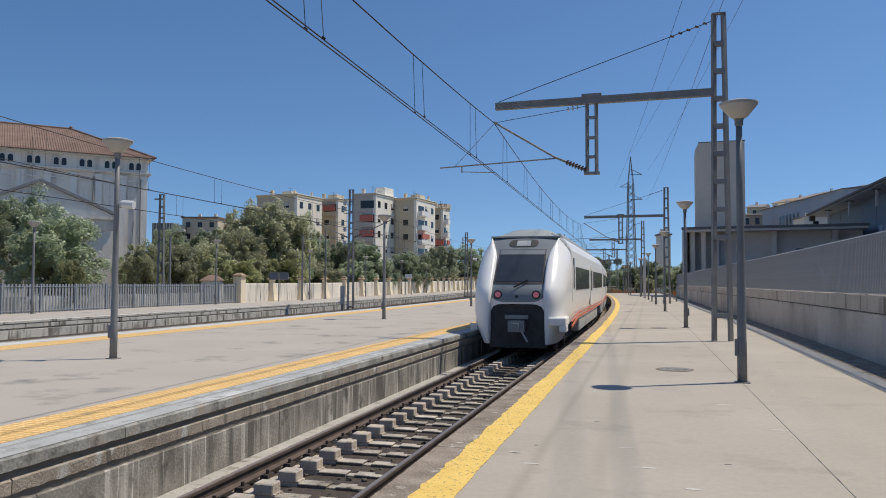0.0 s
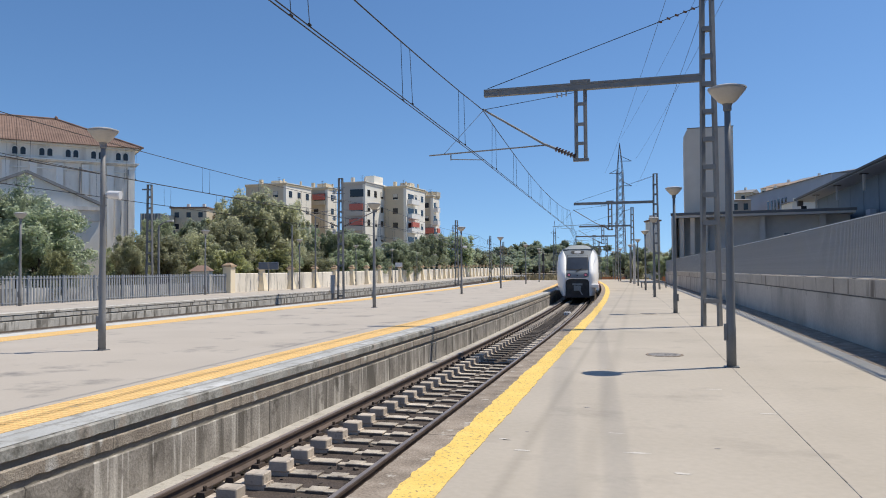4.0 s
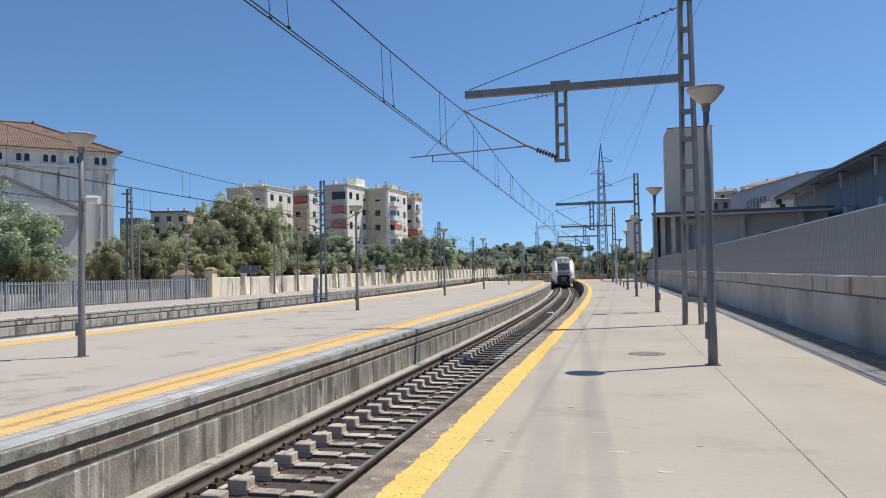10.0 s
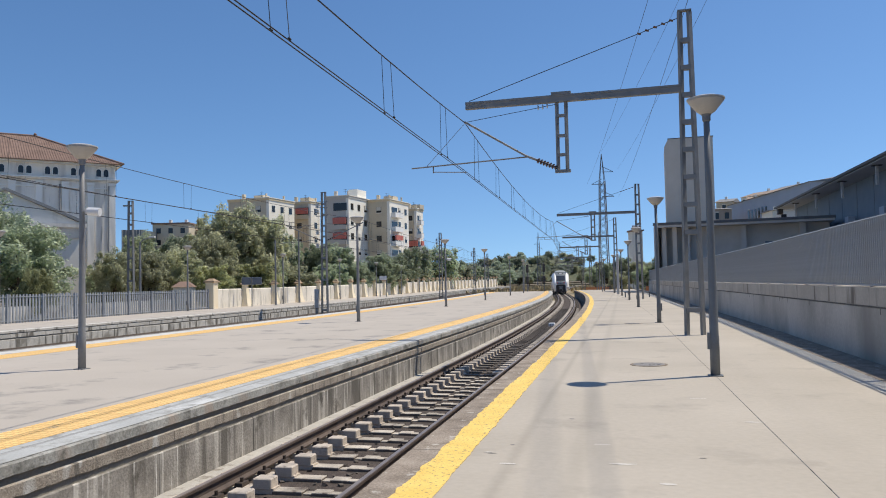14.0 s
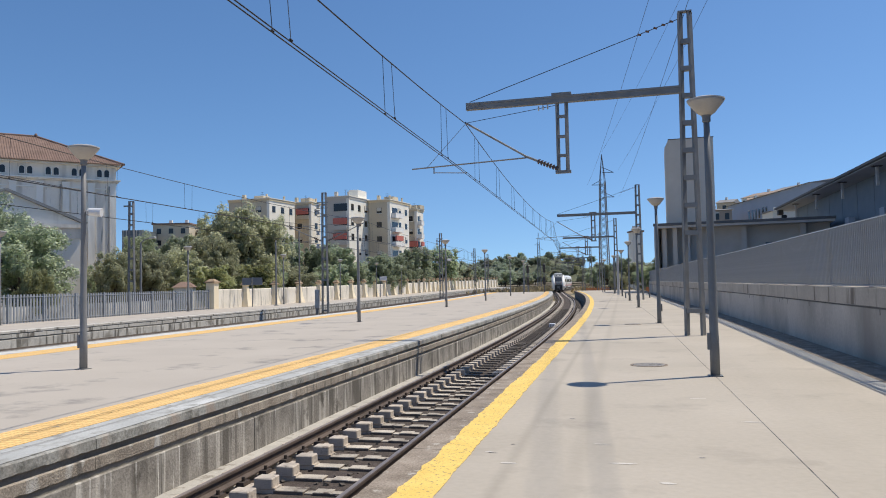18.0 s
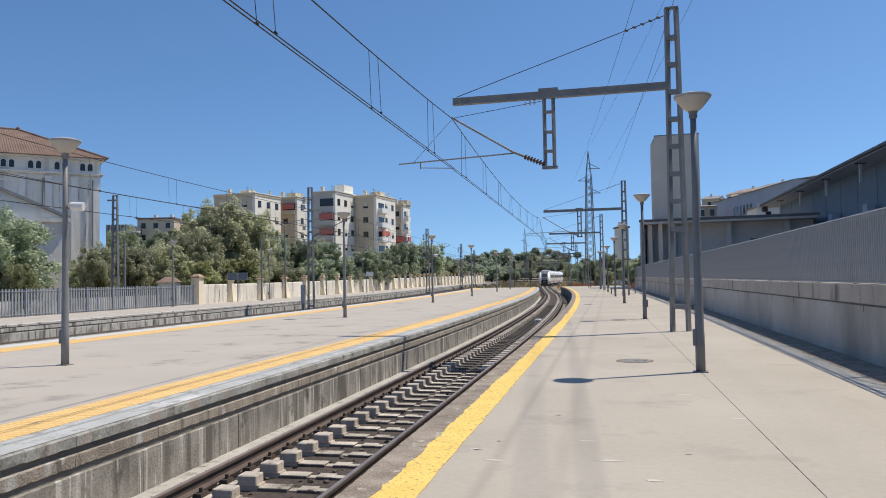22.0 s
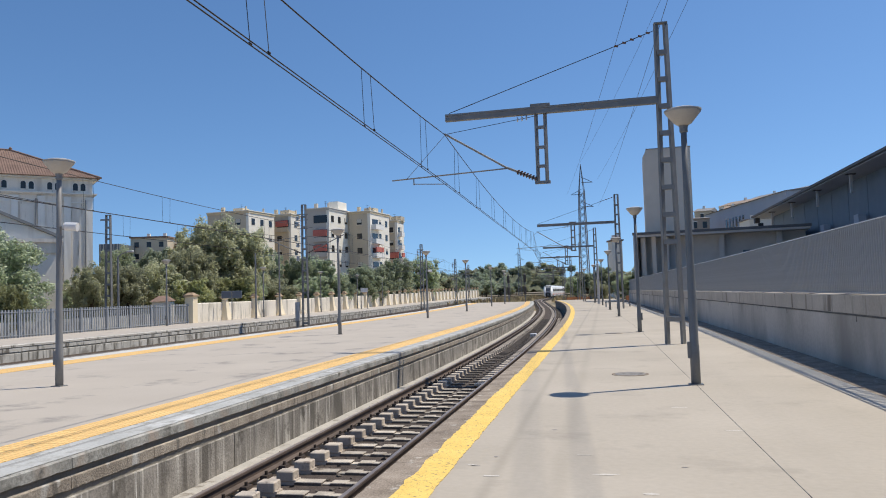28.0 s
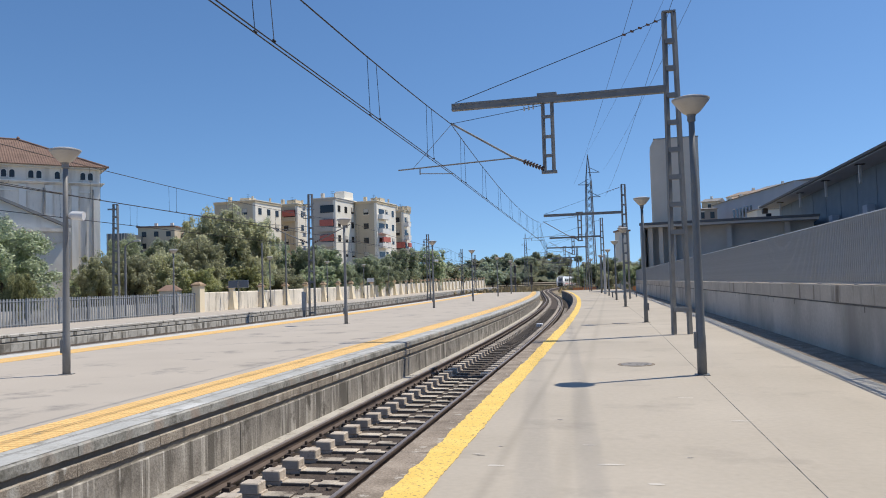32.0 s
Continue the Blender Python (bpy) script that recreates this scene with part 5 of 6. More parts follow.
# ---- far hill
def hill(right, ahead, width, depth, height, seed, label):
    bm = bmesh.new()
    nx, ny = 90, 14
    g = [[None] * (ny + 1) for _ in range(nx + 1)]
    for i in range(nx + 1):
        for j in range(ny + 1):
            u, v = i / nx, j / ny
            z = height * (math.sin(math.pi * u) ** 0.7) * math.sin(math.pi * min(1, v * 0.9 + 0.05))
            z *= 0.75 + 0.45 * noise.noise(Vector((u * 5 + seed, v * 2, seed)))
            z += 2.6 * noise.noise(Vector((u * 60, v * 12, seed))) * (1 if z > 3 else 0)
            g[i][j] = bm.verts.new(site(right + (u - 0.5) * width, ahead + v * depth, z - 1.3))
    for i in range(nx):
        for j in range(ny):
            bm.faces.new((g[i][j], g[i + 1][j], g[i + 1][j + 1], g[i][j + 1]))
    return structure("backdrop", bm, M["hill"], label, "hill", smooth=True)


hill(62, 430, 165, 130, 21, 3.0, "distant wooded hill in haze")
hill(-120, 900, 900, 300, 22, 7.0, "distant low wooded ridge")
hill(330, 700, 800, 300, 27, 9.0, "distant low wooded ridge")


# woods on the hill, most in foliage with the haze in its colour
rng = random.Random(5)
for i in range(170):
    u = rng.random()
    right = 64 + (u - 0.5) * 140
    rise = math.sin(math.pi * u) ** 0.7
    v = rng.random() ** 1.2
    t = tree(rng.choice((0, 1, 3)), site(right, 425 + 50 * v, -1.3 + 15.5 * rise * v), rng.uniform(4.5, 7.5), rng.uniform(3.0, 4.6), M[rng.choice(("leaf_hazed", "leaf_hazed", "leaf_olive"))], "distant tree on the wooded hill", rng.random() * 360)
    t["group"] = "trees on the hill"


# ---- pylons
def pylon(place, h, label):
    t = thing("power_pylon", place, label, "pylon")
    s = h / 30.0
    for sx in (-1, 1):
        for sy in (-1, 1):
            bm = bmesh.new()
            beam(bm, (sx * 1.05 * s, sy * 1.05 * s, -1), (sx * 0.55 * s, sy * 0.55 * s, 24 * s), 0.14 * s, 0.14 * s)
            beam(bm, (sx * 0.55 * s, sy * 0.55 * s, 24 * s), (0, 0, 30 * s), 0.10 * s, 0.10 * s)
            part("leg", bm, M["galv"], t)
    bm = bmesh.new()
    n = 16
    for i in range(n):
        z0, z1 = 24 * s * i / n, 24 * s * (i + 1) / n
        w0, w1 = (1.05 - 0.5 * i / n) * s, (1.05 - 0.5 * (i + 1) / n) * s
        for sy in (-1, 1):
            beam(bm, (-w0, sy * w0, z0), (w1, sy * w1, z1), 0.07 * s, 0.07 * s)
            beam(bm, (w0, sy * w0, z0), (-w1, sy * w1, z1), 0.07 * s, 0.07 * s)
            beam(bm, (sy * w0, -w0, z0), (sy * w1, w1, z1), 0.07 * s, 0.07 * s)
    part("bracing", bm, M["galv"], t)
    for z, w, side in ((26.0, 2.5, 1), (23.3, 2.3, -1), (20.6, 2.5, 1)):
        bm = bmesh.new()
        beam(bm, (0, 0, z * s), (side * w * s, 0, z * s), 0.12 * s, 0.12 * s)
        beam(bm, (0, 0, (z + 1.2) * s), (side * w * s, 0, z * s), 0.1 * s, 0.1 * s)
        part("cross_arm", bm, M["galv"], t)
    return t


pylon(pose(*site(36.5, 175, -1), 0, 0, SIGHT), 31.5, "tall grey lattice power pylon beyond the platform")
pylon(pose(*site(43.0, 350, -1), 0, 0, SIGHT), 25.0, "distant lattice power pylon")


def power_lines():
    t = thing("power_line", Matrix(), "thin high power lines towards the pylon", "power line")
    base = site(36.5, 175, 0)
    for dx, z, end in ((3.6, 26.8, (12.75, -25, 24)), (-3.4, 23.6, (8.25, -25, 21)), (3.6, 20.5, (6.5, -25, 18)), (0, 31.0, (15.75, -25, 29))):
        bm = bmesh.new()
        a = base + Vector((dx, 0, z))
        b = Vector(end)
        prev = None
        for i in range(17):
            k = i / 16
            p = a.lerp(b, k) - Vector((0, 0, 16 * k * (1 - k) * 0.55))
            prev = (prev or []) + [p]
        cord(bm, prev, 0.016, 4)
        part("cable", bm, M["wire"], t)


power_lines()


# ---- houses beyond the station
def terrace(right, ahead, width, depth, top, material, label, turn=0.0):
    t = thing("terrace_house", pose(*site(right, ahead, 0), 0, 0, SIGHT + turn), label, "house", "houses beyond the station")
    part("wall", box_bm(0, 0, -1.1, width, depth, top), material, t)
    part("roof_slab", box_bm(-0.3, -0.3, top, width + 0.3, depth + 0.3, top + 0.35), M["tile"] if right < 50 else M["dark_roof"], t)
    w = None
    n = int(width / 2.6)
    for s in range(3):
        for i in range(n):
            x, z = (i + 0.5) * width / n, top - 2.3 - 2.9 * s
            if w is None:
                w = part("window", box_bm(-0.55, -0.05, 0, 0.55, 0.05, 1.3), M["dark_window"], t)
                w.location = (x, 0, z)
            else:
                again(w, t, pose(x, 0, z))
    for i in range(2):
        x = width * (0.25 + 0.45 * i)
        part("chimney", box_bm(x, depth / 2, top + 0.35, x + 0.7, depth / 2 + 0.7, top + 1.5), M["flat_white"], t)
    return t


def gabled(right, ahead, width, depth, eave, ridge, wall, roof, label, rows=1, turn=-8.0, span=None, drop=1.9, tall=1.25):
    """A house with a pitched roof, its ridge across the line of sight."""
    t = thing("hillside_house", pose(*site(right, ahead, 0), 0, 0, SIGHT + turn), label, "house", "houses beyond the station")
    part("wall", box_bm(0, 0, -1.1, width, depth, eave), M[wall], t)
    bm = bmesh.new()
    out = [(-0.4, eave + 0.01), (depth / 2, ridge), (depth + 0.4, eave + 0.01)]
    a = [bm.verts.new((-0.3, y, z)) for y, z in out]
    b = [bm.verts.new((width + 0.3, y, z)) for y, z in out]
    bm.faces.new(a)
    bm.faces.new(b[::-1])
    for k in range(3):
        bm.faces.new((a[(k + 1) % 3], a[k], b[k], b[(k + 1) % 3]))
    part("roof", bm, M[roof], t)
    w = None
    first, last, n = span or (0.0, width, max(1, int(width / 1.9)))
    for s in range(rows):
        for i in range(n):
            x, z = first + (i + 0.5) * (last - first) / n, eave - drop - tall + 1.25 - 2.9 * s
            if w is None:
                w = part("window", box_bm(-0.4, -0.05, 0, 0.4, 0.04, tall), M["dark_window"], t)
                w.location = (x, 0, z)
                part("shutter_box", box_bm(-0.46, -0.09, tall + 0.005, 0.46, 0.0, tall + 0.17), M["flat_white"], w)
            else:
                again(w, t, pose(x, 0, z))
    part("chimney", box_bm(width * 0.3, depth * 0.45, ridge - 0.6, width * 0.3 + 0.55, depth * 0.45 + 0.55, ridge + 0.55), M["flat_white"], t)


gabled(61.6, 166.0, 40.5, 9, 17.0, 17.6, "blue_grey", "roof_grey", "long blue-grey rendered house with a row of windows", turn=-91.7, span=(11.9, 22.5, 6), drop=3.4, tall=1.9)
gabled(77.8, 199.5, 16.0, 9, 22.2, 23.6, "flat_white", "tile_warm", "white house with a terracotta roof up the slope", turn=-68.8)
gabled(95.2, 223.0, 23.0, 9, 26.2, 27.7, "flat_white", "roof_grey", "pale house with a long grey roof up the slope", turn=-77.7)
gabled(65.7, 184.0, 3.6, 9, 19.6, 20.7, "flat_cream", "roof_grey", "small cream house with a grey roof up the slope", turn=-33.5)
gabled(52.6, 150, 3.8, 10, 14.9, 15.5, "brown_render", "roof_grey", "ochre rendered house with a low grey roof")
gabled(74.0, 186, 5.0, 8, 19.9, 21.3, "flat_cream", "tile_warm", "cream house with a terracotta roof up the slope", turn=-25)
gabled(51.6, 120, 3.4, 6, 11.9, 12.2, "flat_white", "roof_grey", "low white building beside the canopy")
tower_house = terrace(43.1, 175, 2.3, 4, 12.5, M["flat_white"], "narrow pale house beyond the platform's end")


# ---- small things on the platforms
def manhole(x, y, r, label):
    t = thing("manhole_cover", pose(x, y, 0.0), label, "manhole cover", "covers in the platform")
    bm = bmesh.new()
    lathe(bm, [(r, 0.001), (r, 0.008)], 28)
    part("frame", bm, M["coping_brown"], t)
    bm = bmesh.new()
    lathe(bm, [(r * 0.86, 0.008), (r * 0.84, 0.013)], 28)
    part("lid", bm, M["lid"], t)


def bench(place, label):
    t = thing("bench", place, label, "bench", "benches on the platform")
    part("seat", box_bm(-1.1, -0.22, 0.42, 1.1, 0.22, 0.48, bevel=0.01), M["lamp_post"], t)
    for x in (-1.0, 1.0):
        part("leg", box_bm(x - 0.05, -0.2, 0.0, x + 0.05, 0.2, 0.42), M["lamp_post"], t)


bench(pose(0.3, 68.0, 0, 0, 0, 0), "dark steel backless bench on the platform")
bench(pose(-3.0, 104.0, 0, 0, 0, 0), "dark steel backless bench on the platform")
post = thing("grey_post", pose(-1.6, 84.5, 0), "stout light grey post on the platform", "post")
bm = bmesh.new()
lathe(bm, [(0.15, 0.0), (0.13, 4.3), (0.05, 4.4)], 14)
part("shaft", bm, M["cap"], post)


def signal(place, label):
    t = thing("railway_signal", place, label, "signal", "signals past the platforms")
    bm = bmesh.new()
    tube(bm, (0, 0, 0), (0, 0, 5.2), 0.07, n=8)
    part("pole", bm, M["lamp_post"], t)
    for z in (2.6, 4.4):
        h = part("signal_head", box_bm(-0.19, -0.12, z - 0.6, 0.19, 0.12, z + 0.6, bevel=0.05), M["iron"], t)
        for dz in (-0.25, 0.25):
            bm = bmesh.new()
            tube(bm, (0, -0.12, z + dz), (0, -0.24, z + dz), 0.11, n=10)
            part("lens_hood", bm, M["iron"], h)


signal(pose(*site(12.6, 117, -0.9), 0, 0, SIGHT), "dark two-headed railway signal past the platform")
signal(pose(*site(14.6, 113, -0.9), 0, 0, SIGHT), "dark two-headed railway signal past the platform")

# white equipment box between the rails
box_on_track = thing("track_box", pose(mid(42) + 0.28, 42.0, -0.95), "white slotted equipment box between the rails", "equipment box")
part("casing", box_bm(-0.16, -0.25, 0.0, 0.16, 0.25, 0.22, bevel=0.02), M["sign_white"], box_on_track)
for k in (-0.06, 0.08):
    part("slot", box_bm(k - 0.012, -0.256, 0.05, k + 0.012, -0.249, 0.18), M["iron"], box_on_track)

# station sign on the far platform, on two legs
board = thing("station_sign", pose(mid(92) - 22.8, 92.0, 0, 0, 0, 20), "white sign board on two lattice legs", "sign")
part("board", box_bm(-0.45, -0.04, 2.1, 0.45, 0.04, 2.6, bevel=0.01), M["sign_white"], board)
for x in (-0.4, 0.4):
    part("leg", box_bm(x - 0.05, -0.05, 0, x + 0.05, 0.05, 2.1), M["mast"], board)

# small double notice board on a pole beside the boundary wall
notice = thing("notice_post", pose(p3_fence(55.5) + 1.2, 55.5, 0, 0, 0, 14), "two dark notice boards on a thin pale pole", "sign")
bm = bmesh.new()
tube(bm, (0, 0, 0), (0, 0, 2.35), 0.04, n=8)
part("pole", bm, M["lamp_post_old"], notice)
for x in (-0.42, 0.42):
    b = part("board", box_bm(x - 0.36, -0.09, 1.75, x + 0.36, -0.045, 2.3, bevel=0.01), M["notice_blue"], notice)
    part("board_rim", box_bm(x - 0.38, -0.043, 1.73, x + 0.38, -0.03, 2.32), M["cap"], b)

# low pale wall and a glass-fronted building behind the fence
structure("garden_wall", swept([(0, -1.1), (0, 0.75), (0.2, 0.75), (0.2, -1.1)], steps(-10, 50, 4), lambda y: p3_fence(y) - 2.6), M["garden"], "low pale garden wall behind the fence", "wall")
glass_house = thing("office_building", pose(*site(-76.0, 180, 0), 0, 0, SIGHT), "low grey glass-fronted building beyond the trees", "building")
part("wall", box_bm(0, 0, -1, 4.6, 14, 15.6), M["glass_front"], glass_house)
for k in range(6):
    part("mullion", box_bm(0.2 + 0.8 * k, -0.1, -1, 0.35 + 0.8 * k, -0.003, 15.6), M["flat_grey"], glass_house)
for right, ahead, w, top in ((-72.5, 190, 9, 17.6), (-63, 195, 8, 16.0), (-58, 200, 6, 18.0)):
    terrace(right, ahead, w, 10, top, M["flat_cream"], "low roofed house beyond the trees")
cottage = thing("cottage", pose(*site(-21.3, 60, 0), 0, 0, SIGHT + 10), "small cream cottage with a clay roof behind the wall", "house")
part("wall", box_bm(0, 0, -1, 1.4, 2.0, 1.66), M["flat_white"], cottage)
bm = bmesh.new()
v = [bm.verts.new(p) for p in ((-0.15, -0.15, 1.66), (1.55, -0.15, 1.66), (1.55, 2.15, 1.66), (-0.15, 2.15, 1.66), (0.35, 1.0, 2.1), (1.05, 1.0, 2.1))]
for f in ((0, 1, 5, 4), (1, 2, 5), (2, 3, 4, 5), (3, 0, 4), (3, 2, 1, 0)):
    bm.faces.new([v[k] for k in f])
part("roof", bm, M["tile"], cottage)

# orange netting and dry grass past the platform
net = thing("netting_fence", pose(*site(24.5, 134, -1.1), 0, 0, SIGHT), "orange site netting between thin posts", "fence")
part("netting", box_bm(0, -0.01, 0.2, 4.2, 0.01, 1.4), M["net"], net)
part("netting", box_bm(10.5, -0.01, 0.2, 13.2, 0.01, 1.4), M["net"], net)
for k in range(8):
    part("post", box_bm(2.1 * k - 0.04, -0.07, 0, 2.1 * k + 0.04, -0.012, 2.2), M["lamp_post"], net)
bm = bmesh.new()
rng = random.Random(31)
for _ in range(2600):
    p = site(rng.uniform(4, 60), rng.uniform(150, 330), -1.12)
    if abs(p.x - mid(p.y)) < 3.2:
        continue
    s, h = rng.uniform(0.3, 0.9), rng.uniform(0.4, 1.3)
    a = rng.random() * 6.3
    d = Vector((math.cos(a), math.sin(a), 0)) * s
    bm.faces.new([bm.verts.new(p - d), bm.verts.new(p + d), bm.verts.new(p + d * 0.3 + Vector((0, 0, h)))])
tagged(part("dry_grass", bm, M["straw"]), "tufts of dry yellow grass beside the line", "grass", "", "stuff")

manhole(0.23, 14.44, 0.33, "round iron manhole cover set in the concrete")
manhole(-0.05, 27.6, 0.30, "round iron manhole cover set in the concrete")


def grate():
    t = thing("drain_grate", Matrix(), "slotted metal drain grate along the wall", "drain grate")
    bar = None
    i = 0
    y = 8.0
    while y < 24:
        x = wall_line(y) - 0.835
        if bar is None:
            bar = part("bar", box_bm(-0.165, -0.03, -0.03, 0.165, 0.03, 0.002), M["grate"], t)
            bar.location = (x, y, 0)
        else:
            again(bar, t, pose(x, y, 0))
        y += 0.085
    rest = bmesh.new()
    while y < 100:
        x = wall_line(y) - 0.835
        box(rest, x - 0.165, y - 0.03, -0.03, x + 0.165, y + 0.03, 0.002)
        y += 0.085
    tagged(part("bar", rest, M["grate"], t), kind="stuff")


grate()


# ---- the train
def ring(width, top, bottom, y, n_round=5, shoulder=0.55, tuck=0.12):
    """Half-closed body outline at y, from the lower left over the roof to the lower right."""
    w = width / 2
    pts = [(-w + tuck, bottom), (-w, bottom + 0.75)]
    pts.append((-w, top - shoulder - 0.55))
    for i in range(n_round + 1):
        a = math.pi / 2 * i / n_round
        pts.append((-w * 0.93 + (w * 0.93 - w * 0.45) * (1 - math.cos(a)) - 0.0 if i else -w * 0.97, top - shoulder + shoulder * math.sin(a)))
    return pts + [(-x, z) for x, z in reversed(pts)]


def loft(bm, rings, ys):
    rows = [[bm.verts.new((x, y, z)) for x, z in r] for r, y in zip(rings, ys)]
    for a, b in zip(rows, rows[1:]):
        for i in range(len(a) - 1):
            bm.faces.new((a[i], a[i + 1], b[i + 1], b[i]))
    return rows


def bogie(t, y):
    b = part("bogie", box_bm(-1.05, y - 1.6, 0.38, 1.05, y + 1.6, 0.72, bevel=0.04), M["train_under"], t)
    for dy in (-1.25, 1.25):
        for s in (-1, 1):
            bm = bmesh.new()
            tube(bm, (s * 0.80, y + dy, 0.43), (s * 0.93, y + dy, 0.43), 0.42, n=20)
            tube(bm, (s * 0.93, y + dy, 0.43), (s * 1.0, y + dy, 0.43), 0.12, n=10)
            part("wheel", bm, M["train_under"], b)
    return b


def carriage(cab):
    t = thing("train_carriage", Matrix(), "white railcar with a dark cab mask and red tail lamps" if cab else "white railcar carriage with a dark window band and orange stripes", "train", "carriages of the train")
    L, W2, top, bottom = 25.2, 2.90, 3.84, 0.95
    y0 = 2.65 if cab else 0.25
    bm = bmesh.new()
    rows = loft(bm, [ring(W2, top, bottom, 0)] * 2, [y0, L])
    bm.faces.new(rows[0])
    bm.faces.new(rows[-1][::-1])
    part("body", bm, M["train_white"], t)
    for p, q in ((y0 + 0.3, 2.9), (6.1, L - 6.1), (L - 1.9, L - 0.4)):
        if q - p > 0.4:
            part("skirt", box_bm(-1.40, p, 0.48, 1.40, q, 0.97, bevel=0.03), M["train_skirt"], t, "pale grey skirt panel")
    part("roof_unit", box_bm(-0.95, 5.0, top - 0.06, 0.95, L - 2.5, top + 0.16, taper=0.12), M["train_roof"], t)
    part("roof_panel", box_bm(-0.78, y0 + 0.2, top - 0.02, 0.78, L - 0.2, top + 0.03), M["train_roof"], t)
    for s in (-1, 1):
        x = s * (W2 / 2)
        a, b = min(x - 0.01, x + s * 0.015), max(x - 0.01, x + s * 0.015)
        for p, q in ((3.9 if cab else 1.4, 11.3), (14.6, 23.8)):
            part("window_band", box_bm(a, p, 2.0, b, q, 2.78), M["train_glass"], t)
        for z, thick in ((1.02, 0.075), (1.17, 0.04)):
            part("stripe", box_bm(a, y0 + 2.2, z, b - 0.004 if s > 0 else b, L - 0.2, z + thick), M["train_red"], t)
        for y in (12.95,):
            d = part("door", box_bm(a, y - 0.75, 1.28, b + 0.006 if s > 0 else b, y + 0.75, 3.0), M["train_white"], t)
            part("door_pane", box_bm(min(a, a + s * 0.012), y - 0.45, 1.9, max(b, b + s * 0.012), y + 0.45, 2.8), M["train_glass"], d)
        if cab:
            part("cab_window", box_bm(a, 3.0, 2.05, b, 3.25, 3.05), M["train_glass"], t)
    for y in (4.0, L - 4.0):
        bogie(t, y)
    part("underframe", box_bm(-1.1, y0 + 0.6, 0.35, 1.1, L - 0.6, 0.95), M["train_under"], t)
    part("gangway", box_bm(-0.75, L, 0.95, 0.75, L + 0.35, 3.4), M["train_under"], t)
    if not cab:
        return t
    # cab: white cheeks that taper to a point under the roof, raked grey mask between them
    def between(z, table):
        for (za, a), (zb, b) in zip(table, table[1:]):
            if z <= zb:
                k = max(0.0, (z - za) / (zb - za))
                return a + (b - a) * k
        return table[-1][1]
    lean = lambda z: between(z, ((0.2, 0.22), (0.9, 0.10), (1.9, 0.12), (2.23, 0.36), (2.8, 0.92), (3.28, 1.46), (3.50, 1.70), (3.70, 2.02)))
    half_mask = lambda z: between(z, ((0.2, 0.83), (1.5, 0.82), (1.8, 0.79), (2.2, 0.79), (2.6, 0.79), (3.0, 0.81), (3.25, 0.88), (3.48, 0.99), (3.66, 1.07)))
    half_body = lambda z: between(z, ((0.4, 1.10), (0.7, 1.25), (1.2, 1.42), (2.75, 1.45), (3.2, 1.38), (3.46, 1.24), (3.66, 1.10)))
    zs = [0.42, 0.6, 0.9, 1.3, 1.6, 1.9, 2.1, 2.3, 2.55, 2.8, 3.05, 3.25, 3.42, 3.56, 3.66]
    for s in (-1, 1):
        bm = bmesh.new()
        rows = []
        for z in zs:
            y, hm, hb = lean(z), half_mask(z), half_body(z)
            g = hb - hm
            rows.append([bm.verts.new((s * px, py, z)) for px, py in ((hm - 0.03, y + 0.25), (hm, y + 0.03), (hm + 0.10 * g, y - 0.03), (hm + 0.35 * g, y + 0.01), (hm + 0.62 * g, y + 0.16), (hm + 0.85 * g, y + 0.42), (hb, min(2.55, y + 0.95)), (hb, 2.7))])
        for a, b in zip(rows, rows[1:]):
            for i in range(len(a) - 1):
                bm.faces.new((a[i], a[i + 1], b[i + 1], b[i]))
        bmesh.ops.recalc_face_normals(bm, faces=bm.faces[:])
        part("cheek", bm, M["train_white"], t, "white curved cab cheek", smooth=True)
    # mask with rounded lower corners, and the white apron between it and the opening
    mask_foot = lambda x: 1.66 + 0.16 * (abs(x) / 0.80) ** 6
    cols = [i / 6 - 1 for i in range(13)]
    bm = bmesh.new()
    rows = [[bm.verts.new((0.80 * c, 0.14 + 0.10 * c * c, mask_foot(0.80 * c))) for c in cols]]
    for z in (1.9, 2.1, 2.3, 2.55, 2.8, 3.05, 3.25, 3.42, 3.56, 3.70):
        hm = half_mask(z) + 0.03
        rows.append([bm.verts.new((hm * c, lean(z) + 0.04 + 0.10 * c * c, z)) for c in cols])
    for a, b in zip(rows, rows[1:]):
        for i in range(12):
            bm.faces.new((a[i], a[i + 1], b[i + 1], b[i]))
    part("mask", bm, M["train_dark"], t, "grey cab mask", smooth=True)
    bm = bmesh.new()
    low = [bm.verts.new((0.86 * c, 0.17 + 0.10 * c * c, 1.60 - 0.30 * abs(c) ** 8)) for c in cols]
    high = [bm.verts.new((0.86 * c, 0.17 + 0.10 * c * c, min(1.86, mask_foot(0.82 * c) + 0.03))) for c in cols]
    for i in range(12):
        bm.faces.new((low[i], low[i + 1], high[i + 1], high[i]))
    part("apron", bm, M["train_white"], t, "white apron round the coupler opening", smooth=True)
    # roof cap over the cab, with a straight front edge
    bm = bmesh.new()
    rows = []
    for z, y, w in ((3.68, 2.0, 1.10), (3.73, 2.0, 1.12), (3.90, 2.6, 1.06), (4.04, 3.4, 0.99), (4.05, 5.2, 0.97), (3.88, 5.8, 0.92)):
        rows.append([bm.verts.new((w * c, y, z - (0.0 if y < 2.1 else 0.30 * abs(c) ** 4))) for c in cols])
    for a, b in zip(rows, rows[1:]):
        for i in range(12):
            bm.faces.new((a[i], a[i + 1], b[i + 1], b[i]))
    part("cab_roof", bm, M["train_roof"], t, "grey cab roof")
    for s in (-1, 1):
        bm = bmesh.new()
